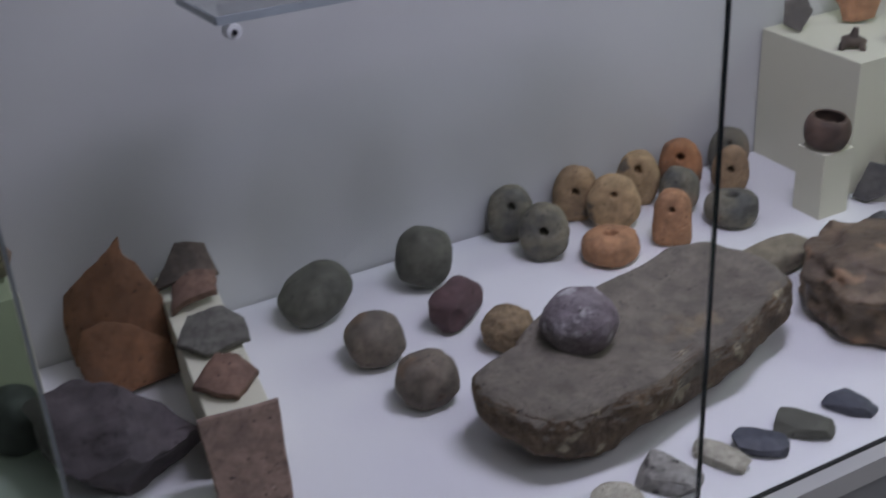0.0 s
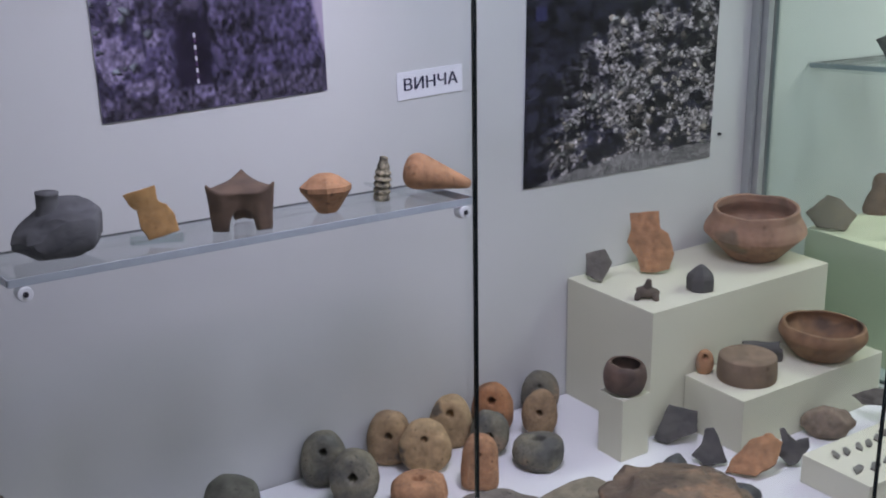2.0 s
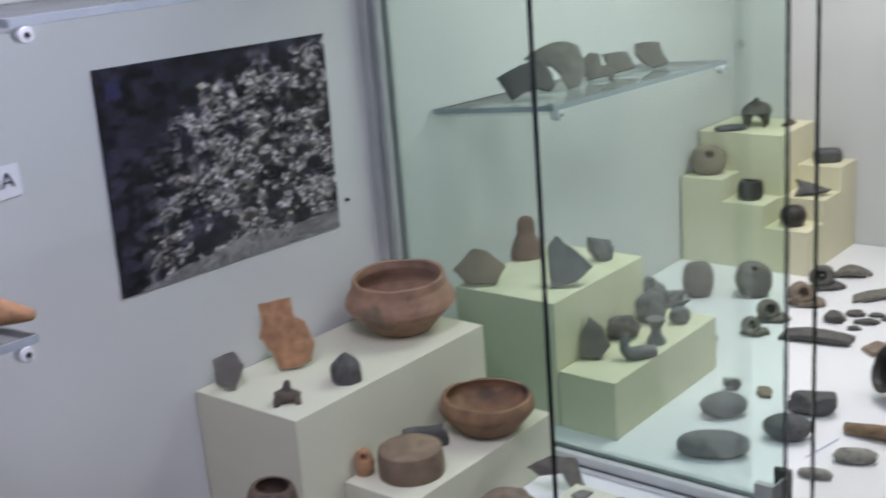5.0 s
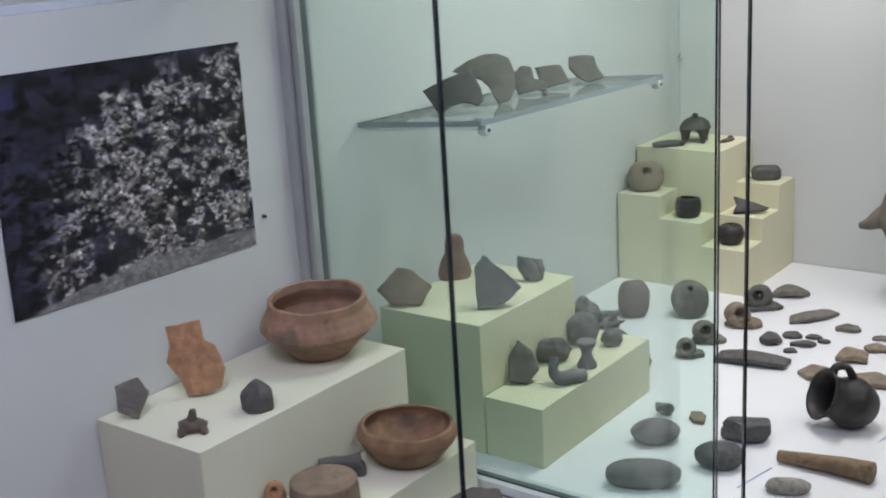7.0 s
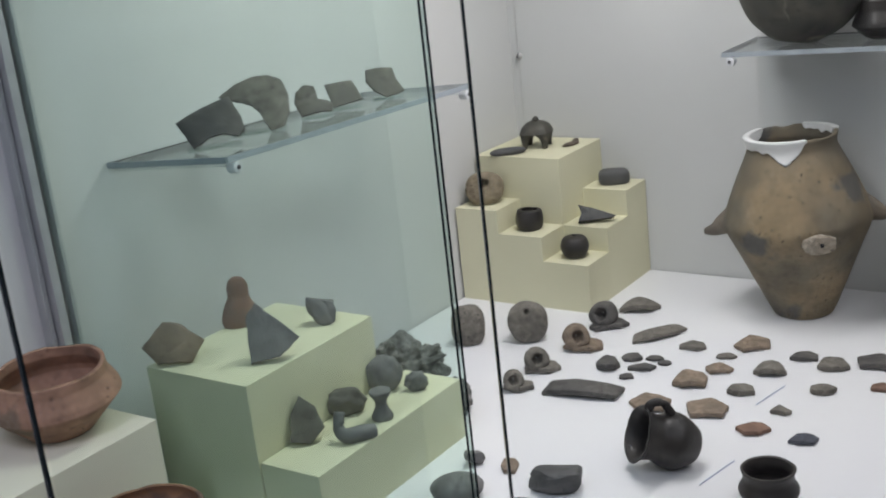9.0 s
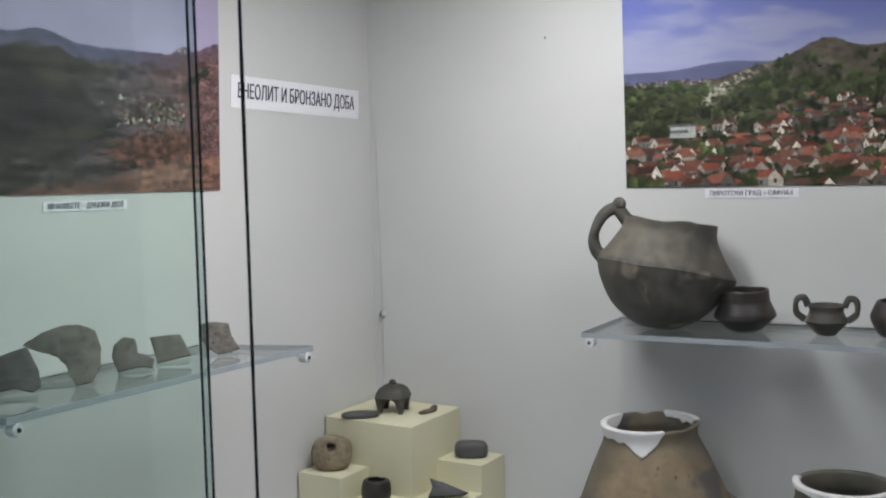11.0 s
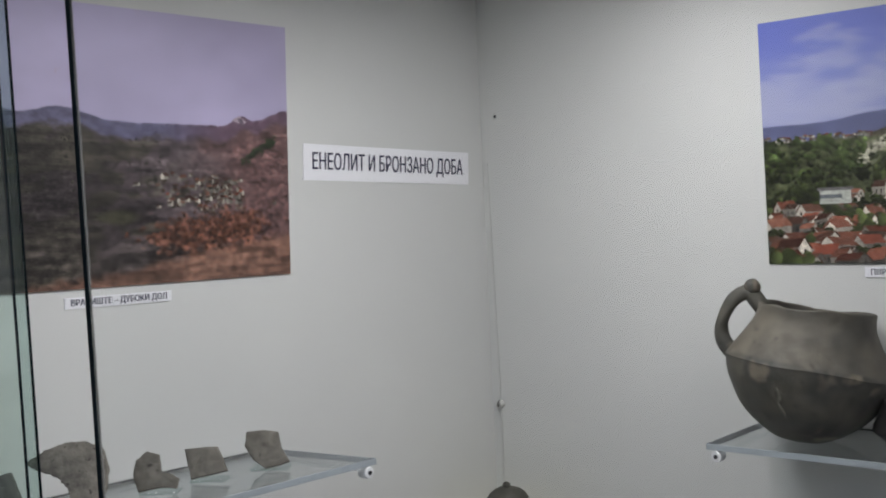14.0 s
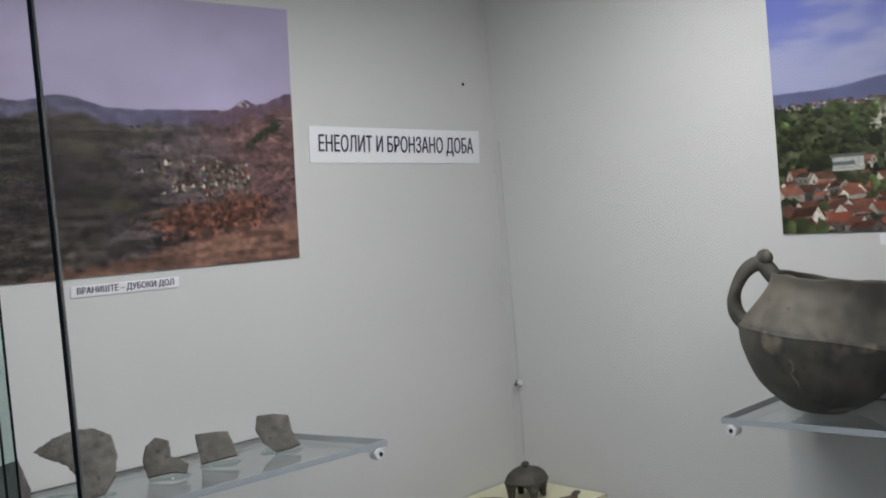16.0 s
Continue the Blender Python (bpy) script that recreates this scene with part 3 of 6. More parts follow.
def glass_speck():
    me = blob_mesh("glass_speck", 0.0018, 0.0012, 0.0022, M_NAIL, 4, 0.1, 0.0, 1.0, flat=0.0, detail=2)
    thing("glass_speck", "tiny dark speck stuck to the front glass", "speck", pose(1.9555, 0.5795, 1.650, 0, 0, -45), me)


glass_speck()


# ---------- glass shelves ----------
def glass_shelf(label, m, length, depth, back=0.0):
    """Origin at the back left corner of the underside; x along the wall, y out from the wall. back: the gap between the sheet and the wall."""
    root = thing("glass_shelf", label, "shelf", m)
    t = 0.008
    part("sheet", box_bm(0.001, length - 0.001, back + 0.002, depth - 0.001, 0, t, 0), M_SHELF, root)
    part("front_edge", box_bm(0, length, depth, depth + 0.002, -0.0004, t + 0.0004, 0.0004), M_RIM, root, "pale polished glass edge")
    for x in (-0.001, length - 0.001):
        part("side_edge", box_bm(x, x + 0.002, back + 0.002, depth - 0.0005, -0.0004, t + 0.0004, 0.0004), M_RIM, root)
    part("back_edge", box_bm(0.002, length - 0.002, back + 0.0005, back + 0.002, t - 0.0028, t - 0.0002, 0), M_EDGE, root, "thin dark back edge")
    part("back_edge_foot", box_bm(0.002, length - 0.002, back + 0.0005, back + 0.002, 0, t - 0.003, 0), M_SHELF, root)
    for x in (0.016, length - 0.016):
        bracket = part("bracket", tube_mesh("bracket", [(x, 0.0, -0.0055), (x, depth * 0.5, -0.0055), (x, depth - 0.012, -0.0055)], (0.0026, 0.0026, 0.0026), M_SHELF, 6, 10), None, root)
        bm = bmesh.new()
        bmesh.ops.create_cone(bm, cap_ends=True, segments=22, radius1=0.0085, radius2=0.0085, depth=0.016, matrix=pose(x, depth - 0.004, -0.009, 90, 0, 0))
        bmesh.ops.bevel(bm, geom=bm.edges[:], offset=0.0015, segments=2, affect="EDGES", profile=0.5)
        peg = part("peg", bm, M_PEG, bracket, "white plastic end peg")
        bm = bmesh.new()
        bmesh.ops.create_cone(bm, cap_ends=True, segments=14, radius1=0.003, radius2=0.003, depth=0.002, matrix=pose(x, depth + 0.0046, -0.009, 90, 0, 0))
        bm_me = mesh_bm("screw", bm, M_NAIL)
        screw = new("screw", bm_me)
        screw.parent = bracket
    return root


SHELF1_Z, SHELFA_Z, SHELFB_Z, SHELFU_Z = 1.166, 1.216, 1.203, 1.478
# x runs along the wall away from the origin, y out of the wall: a turn about z by 180 degrees
glass_shelf("glass shelf with six pottery finds on it", pose(0.914, WALL_Y - 0.002, SHELF1_Z - 0.0258, -4.1, 0.8, 0) @ pose(0, 0, 0, 0, 0, 180), 0.583, 0.249, 0.112)
glass_shelf("glass shelf with grey sherds on it", pose(2.455, WALL_Y - 0.002, SHELFA_Z - 0.026, -4.1, 1.5, 0) @ pose(0, 0, 0, 0, 0, 180), 0.603, 0.249)
glass_shelf("glass shelf above the excavation photograph", pose(1.545, WALL_Y - 0.001, SHELFU_Z - 0.008, 0, 0, 180), 0.603, 0.249)
glass_shelf("glass shelf with dark pottery vessels on it", pose(WALL_X - 0.001, 0.315, SHELFB_Z - 0.008 + 0.0173, 0, 1.6, 90), 0.62, 0.185)


# ---------- pictures and signs ----------
def print_material(name):
    m = bpy.data.materials.new(name)
    m.use_nodes = True
    p = m.node_tree.nodes["Principled BSDF"]
    p.inputs["Roughness"].default_value = 0.45
    p.inputs["Specular IOR Level"].default_value = 0.3
    a = m.node_tree.nodes.new("ShaderNodeVertexColor")
    a.layer_name = "ink"
    m.node_tree.links.new(a.outputs["Color"], p.inputs["Base Color"])
    return m


M_PRINT = print_material("printed_photograph")


def field(h, w, cells, seed, octaves=4):
    """Soft random values, 0 to 1, over a picture."""
    rng = np.random.RandomState(seed)
    out, amp, total = np.zeros((h, w)), 1.0, 0.0
    for o in range(octaves):
        n = cells * 2 ** o
        g = rng.rand(n + 2, n + 2)
        y, x = np.linspace(0, n, h), np.linspace(0, n, w)
        yi, xi = y.astype(int), x.astype(int)
        fy, fx = (y - yi)[:, None], (x - xi)[None, :]
        fy, fx = fy * fy * (3 - 2 * fy), fx * fx * (3 - 2 * fx)
        a, b = g[yi][:, xi], g[yi][:, xi + 1]
        c, e = g[yi + 1][:, xi], g[yi + 1][:, xi + 1]
        out += amp * ((a * (1 - fx) + b * fx) * (1 - fy) + (c * (1 - fx) + e * fx) * fy)
        total += amp
        amp *= 0.55
    return out / total


def blotch(img, cx, cy, rx, ry, turn, colour, shade=0.5):
    h, w, _ = img.shape
    y0, y1 = max(0, int(cy - ry - rx)), min(h, int(cy + ry + rx) + 2)
    x0, x1 = max(0, int(cx - ry - rx)), min(w, int(cx + ry + rx) + 2)
    if y1 <= y0 or x1 <= x0:
        return
    Y, X = np.mgrid[y0:y1, x0:x1]
    c, s = math.cos(turn), math.sin(turn)
    u, v = ((X - cx) * c + (Y - cy) * s) / rx, (-(X - cx) * s + (Y - cy) * c) / ry
    inside = u * u + v * v < 1
    k = (1 - shade * np.clip(0.5 + 0.5 * (v + u * 0.3), 0, 1))[..., None]
    img[y0:y1, x0:x1] = np.where(inside[..., None], np.array(colour) * k, img[y0:y1, x0:x1])


def grid(h, w):
    return np.mgrid[0:h, 0:w] / np.array([h, w]).reshape(2, 1, 1)


def soft(v, lo, hi):
    t = np.clip((v - lo) / (hi - lo), 0, 1)
    return t * t * (3 - 2 * t)


def lay(img, mask, colour):
    """Blend a colour field over the picture by a soft mask."""
    return img * (1 - mask[..., None]) + np.asarray(colour) * mask[..., None]


def rough_stone(img, cx, cy, r, tone, rng, warm):
    """An angular flake lit from above: a dark undercut, a mid face and a paler upper face."""
    n = rng.randint(3, 6)
    turn = rng.uniform(0, 6.28)
    flat = rng.uniform(0.35, 0.75)
    spin = rng.uniform(-0.9, 0.9)
    ring = [(math.cos(turn + 6.283 * i / n) * rng.uniform(0.6, 1.3), math.sin(turn + 6.283 * i / n) * rng.uniform(0.7, 1.1) * flat) for i in range(n)]
    ring = [(x * math.cos(spin) - y * math.sin(spin), x * math.sin(spin) + y * math.cos(spin)) for x, y in ring]
    tint = np.array([1.0 + warm, 1.0, 1.0 - warm])
    at = lambda k, dx, dy: [(cx + x * r * k + dx * r, cy + y * r * k + dy * r) for x, y in ring]
    shape(img, at(1.12, 0.18, 0.30), np.array([0.13, 0.125, 0.155]))
    shape(img, at(1.0, 0, 0), tone * 0.66 * tint)
    shape(img, at(0.74, -0.16, -0.18), tone * tint)


def picture_rubble(h, w, seed):
    rng = np.random.RandomState(seed)
    yy, xx = grid(h, w)
    a, b, c, d = field(h, w, 5, seed), field(h, w, 9, seed + 1, 4), field(h, w, 24, seed + 2, 4), field(h, w, 80, seed + 3, 2)
    base = 0.135 + 0.16 * (a - 0.4) + 0.16 * (c - 0.5) + 0.10 * (d - 0.5)
    img = base[..., None] * np.array([0.97, 0.95, 1.28])
    where = soft(xx + 0.35 * (a - 0.5) + 0.25 * yy, 0.24, 0.46) * soft(yy + 0.3 * xx + 0.2 * (b - 0.5), 0.20, 0.36)
    v = soft(b * 0.55 + c * 0.45, 0.43, 0.54) * where
    img = lay(img, v * 0.95, ((0.44 + 0.55 * (d - 0.45) + 0.60 * (c - 0.5))[..., None]) * np.array([1.03, 0.99, 1.0]))
    for q in np.sort(rng.rand(620)):
        u, t = rng.rand(), 0.10 + 0.82 * q
        keep = where[int(t * (h - 1)), int(u * (w - 1))] * (0.25 + 1.1 * soft(b[int(t * (h - 1)), int(u * (w - 1))], 0.42, 0.58))
        if rng.rand() > keep:
            continue
        rough_stone(img, u * w, t * h, rng.choice([3.0, 4.5, 6.5, 9.5, 13.0], p=[0.3, 0.3, 0.22, 0.13, 0.05]) * w / 400, rng.uniform(0.40, 0.74), rng, rng.uniform(0.0, 0.07))
    img *= (1 + 0.5 * (d - 0.5) - 0.42 * soft(d * 0.3 + c * 0.7, 0.53, 0.42))[..., None]
    shape(img, [(0.045 * w, 0.065 * h), (0.095 * w, 0.065 * h), (0.095 * w, 0.135 * h), (0.045 * w, 0.135 * h)], np.array([0.19, 0.19, 0.33]))
    foot = soft(yy + 0.05 * (b - 0.5) + 0.09 * np.clip(1 - xx * 2.2, 0, 1) * -1, 0.895, 0.912) * soft(xx, 0.02, 0.12)
    return lay(img, foot, (0.47 + 0.30 * (c - 0.5) + 0.25 * (d - 0.5))[..., None] * np.array([1.02, 1.0, 1.01]))


def picture_trench(h, w, seed):
    rng = np.random.RandomState(seed)
    yy, xx = grid(h, w)
    a, b, c = field(h, w, 5, seed), field(h, w, 22, seed + 2, 3), field(h, w, 70, seed + 3, 2)
    img = (0.28 + 0.26 * (a - 0.5) + 0.30 * (b - 0.5) + 0.40 * (c - 0.5))[..., None] * np.array([0.98, 0.90, 1.24])
    left = np.maximum(soft(0.36 - xx + 0.3 * (a - 0.5), 0.0, 0.15), np.exp(-(((xx - 0.42) / 0.17) ** 2) - (((yy - 0.62) / 0.08) ** 2))) * soft(b, 0.40, 0.56)
    img = lay(img, left * 0.8, (0.52 + 0.5 * (c - 0.5))[..., None] * np.array([1.0, 0.93, 1.12]))
    for q in np.sort(rng.rand(420)):
        u, t = rng.rand(), 0.06 + 0.84 * q
        if rng.rand() < left[int(t * (h - 1)), int(u * (w - 1))]:
            rough_stone(img, u * w, t * h, rng.uniform(2.0, 6.0), rng.uniform(0.36, 0.66), rng, -0.05)
    pit = soft(0.10 - np.abs(xx - 0.40), 0, 0.05) * soft(yy, 0.66, 0.76) * soft(0.95 - yy, 0, 0.04)
    img = lay(img, pit * 0.75, (0.10, 0.08, 0.14))
    stones = soft(yy + 0.03 * (b - 0.5) + 0.02 * xx, 0.925, 0.94)
    img = lay(img, stones, (0.30 + 0.5 * (c - 0.5) + 0.3 * (b - 0.5))[..., None] * np.array([1.0, 0.93, 1.18]))
    x = int(0.41 * w)
    for k in range(9):
        y0 = int(h * (0.765 + 0.0175 * k))
        img[y0 : y0 + max(2, int(h * 0.016)), x : x + 2] = (0.85, 0.85, 0.88) if k % 2 == 0 else (0.35, 0.25, 0.4)
    pale = soft(xx + 0.05 * (a - 0.5) - 0.25 * np.clip(yy - 0.55, 0, 1), 0.90, 0.93) * soft(0.88 - yy, 0, 0.02)
    return lay(img, pale, (0.66, 0.61, 0.70))


def streaks(h, w, down, across, seed, octaves=3):
    """Soft random values drawn out along the picture's width."""
    f = field(h * max(1, across and down // across), w, down, seed, octaves)
    rows = np.linspace(0, f.shape[0] - 1, h).astype(int)
    cols = (np.linspace(0, 1, w) * (w - 1) * across / down).astype(int)
    return f[rows][:, cols]


def shape(img, corners, colour):
    """Fill a convex outline, given in picture cells."""
    h, w, _ = img.shape
    xs, ys = [p[0] for p in corners], [p[1] for p in corners]
    x0, x1, y0, y1 = max(0, int(min(xs))), min(w, int(max(xs)) + 2), max(0, int(min(ys))), min(h, int(max(ys)) + 2)
    if x1 <= x0 or y1 <= y0:
        return
    Y, X = np.mgrid[y0:y1, x0:x1]
    plus, minus = np.ones(X.shape, bool), np.ones(X.shape, bool)
    for (ax, ay), (bx, by) in zip(corners, corners[1:] + corners[:1]):
        side = (bx - ax) * (Y - ay) - (by - ay) * (X - ax)
        plus &= side >= -0.3
        minus &= side <= 0.3
    img[y0:y1, x0:x1][plus | minus] = colour


def small_house(img, cx, cy, s, rng, bright=1.0):
    """A gabled house: a white gable, a long side and a red roof, with a few windows."""
    flip = 1 if rng.rand() < 0.5 else -1
    wall = np.array([0.84, 0.81, 0.76]) * rng.choice([0.45, 0.6, 0.75, 0.9, 1.05]) * bright
    roof = np.array([0.60, 0.35, 0.28]) * rng.uniform(0.42, 1.05) * bright + np.array([0, 1, 1]) * rng.uniform(-0.02, 0.07)
    high, gable, side, rise, slip = s * rng.uniform(0.45, 0.8), s * rng.uniform(0.5, 0.75), s * rng.uniform(0.8, 1.3), s * rng.uniform(0.28, 0.45), s * rng.uniform(-0.12, 0.12)
    X = lambda u: cx + flip * u
    shape(img, [(X(0), cy), (X(0), cy - high), (X(side), cy - high + slip), (X(side), cy + slip)], wall * 0.72)
    shape(img, [(X(-gable), cy), (X(-gable), cy - high), (X(-gable / 2), cy - high - rise), (X(0), cy - high), (X(0), cy)], wall)
    shape(img, [(X(0.06 * s), cy - high + 0.05 * s), (X(-gable / 2), cy - high - rise - 0.04 * s), (X(side - gable / 2), cy - high - rise + slip), (X(side + 0.08 * s), cy - high + slip + 0.05 * s)], roof)
    if s > 7:
        shape(img, [(X(-gable - 0.06 * s), cy - high + 0.05 * s), (X(-gable / 2), cy - high - rise - 0.04 * s), (X(-gable / 2), cy - high - rise + 0.05 * s), (X(-gable), cy - high + 0.12 * s)], roof * 0.75)
        for u in (0.25, 0.6):
            shape(img, [(X(side * u), cy - high * 0.65), (X(side * u + 0.12 * s), cy - high * 0.65), (X(side * u + 0.12 * s), cy - high * 0.3), (X(side * u), cy - high * 0.3)], wall * 0.32)
        shape(img, [(X(-gable * 0.6), cy - high * 0.8), (X(-gable * 0.38), cy - high * 0.8), (X(-gable * 0.38), cy - high * 0.4), (X(-gable * 0.6), cy - high * 0.4)], wall * 0.4)


def small_tree(img, cx, cy, r, rng, low, high, tint):
    """A clump of leaf dabs, lighter above."""
    g = rng.uniform(low, high)
    for k in range(int(5 + r * 1.6)):
        u, v = rng.normal(0, 0.42), rng.normal(0, 0.36)
        t = g * (1.0 - 0.55 * v) * rng.uniform(0.7, 1.25)
        q = r * rng.uniform(0.18, 0.36)
        blotch(img, cx + u * r, cy + v * r, q, q * 0.8, rng.uniform(0, 3), (t * tint[0], t * tint[1], t * tint[2]), 0.45)


def picture_hills(h, w, seed):
    rng = np.random.RandomState(seed)
    yy, xx = grid(h, w)
    a, b, c, d = field(h, w, 4, seed), field(h, w, 14, seed + 1), field(h, w, 46, seed + 2, 3), field(h, w, 110, seed + 3, 2)
    e, f = streaks(h, w, 48, 12, seed + 5, 4), streaks(h, w, 18, 6, seed + 6, 3)
    img = np.array([0.68, 0.65, 0.77]) * (0.92 + 0.18 * a + 0.10 * soft(0.75 - xx, 0, 0.6) * soft(0.35 - yy, 0, 0.3))[..., None]
    ridge = 0.405 - 0.045 * np.exp(-(((xx - 0.30) / 0.09) ** 2)) - 0.04 * np.exp(-(((xx - 0.08) / 0.10) ** 2)) - 0.040 * np.exp(-(((xx - 0.835) / 0.035) ** 2)) - 0.070 * soft(xx, 0.82, 1.0) + 0.010 * (c - 0.5)
    back = np.array([0.37, 0.36, 0.46]) * (1 - soft(xx, 0.55, 0.8))[..., None] + np.array([0.40, 0.32, 0.38]) * soft(xx, 0.55, 0.8)[..., None]
    img = lay(img, soft(yy - ridge, 0, 0.008), back * (0.75 + 0.5 * c)[..., None])
    land = soft(yy - ridge - 0.045 + 0.05 * (b - 0.5), 0, 0.03)
    ground = (0.29 + 0.30 * (e - 0.5) + 0.24 * (f - 0.5) + 0.14 * (c - 0.5) + 0.12 * (d - 0.5))[..., None] * np.array([1.07, 0.95, 0.99])
    img = lay(img, land, ground)
    olive = land * soft(f * 0.5 + b * 0.5 + 0.2 * (0.6 - xx), 0.50, 0.58) * soft(0.70 - xx, 0, 0.2)
    img = lay(img, olive * 0.55, (0.27 + 0.5 * (e - 0.5))[..., None] * np.array([1.02, 1.0, 0.78]))
    red = land * soft(xx - 0.25 * (yy - 0.5) + 0.15 * (b - 0.5), 0.62, 0.86)
    img = lay(img, red * 0.75, (0.38 + 0.30 * (e - 0.5) + 0.28 * (c - 0.5) + 0.2 * (d - 0.5))[..., None] * np.array([1.10, 0.80, 0.78]))
    img *= (1 - 0.34 * land * soft(0.62 - xx, 0, 0.45))[..., None]
    for i in range(70):
        u = rng.uniform(0.835, 0.955)
        small_tree(img, u * w, (0.545 - 0.75 * (u - 0.835) + rng.normal(0, 0.009)) * h, w * 0.008, rng, 0.20, 0.30, (0.80, 1.0, 0.66))
    for i in range(130):
        v = rng.uniform(0.46, 0.66)
        small_tree(img, rng.uniform(0.02, 0.6) * w, v * h, w * 0.006, rng, 0.16, 0.26, (1.0, 0.98, 0.84))
    meadow = np.exp(-(((xx - 0.45) / 0.07) ** 2) - (((yy - 0.75) / 0.035) ** 2))
    img = lay(img, 0.6 * soft(meadow + 0.5 * (b - 0.5), 0.3, 0.8), (0.34 + 0.3 * (e - 0.5))[..., None] * np.array([1.0, 1.02, 0.72]))
    bank = soft(yy + 0.20 * xx + 0.06 * (b - 0.5), 1.01, 1.05)
    img = lay(img, bank * 0.9, (0.40 + 0.4 * (e - 0.5) + 0.3 * (c - 0.5))[..., None] * np.array([1.10, 0.82, 0.70]))
    dark = soft(yy - 0.22 * xx + 0.14 * (b - 0.5), 0.66, 0.84) * (1 - bank)
    img = lay(img, dark * 0.7, (0.22 + 0.35 * (c - 0.5) + 0.35 * (e - 0.5))[..., None] * np.array([1.06, 0.98, 0.92]))
    for q in np.sort(rng.rand(84)):
        v = 0.600 + 0.135 * q
        u = rng.normal(0.715, 0.072)
        if rng.rand() < 0.5:
            small_tree(img, (u + rng.uniform(-0.02, 0.02)) * w, (v + 0.008) * h, w * 0.008, rng, 0.20, 0.32, (1.1, 0.86, 0.66))
        small_house(img, u * w, v * h, w * rng.uniform(0.009, 0.0155), rng, rng.uniform(0.55, 0.95))
    rust = np.exp(-(((xx - 0.73) / 0.19) ** 4) - (((yy - 0.81 + 0.12 * (xx - 0.7)) / 0.075) ** 2))
    img = lay(img, 0.8 * soft(rust + 0.9 * (c - 0.5) + 0.4 * (b - 0.5), 0.3, 0.75), (0.36 + 0.5 * (c - 0.5) + 0.35 * (d - 0.5))[..., None] * np.array([1.10, 0.72, 0.58]))
    for i in range(150):
        u, v = rng.normal(0.73, 0.11), rng.normal(0.80, 0.032)
        small_tree(img, u * w, (v - 0.10 * (u - 0.7)) * h, w * rng.uniform(0.006, 0.011), rng, 0.26, 0.42, (1.12, 0.72, 0.56))
    shape(img, [(0.805 * w, 0.385 * h), (0.83 * w, 0.365 * h), (0.855 * w, 0.39 * h), (0.84 * w, 0.40 * h)], (0.64, 0.58, 0.62))
    shape(img, [(0.825 * w, 0.378 * h), (0.84 * w, 0.375 * h), (0.845 * w, 0.395 * h), (0.835 * w, 0.40 * h)], (0.40, 0.35, 0.40))
    img *= (1 + 0.22 * (d - 0.5) * soft(yy, 0.42, 0.5))[..., None]
    return img


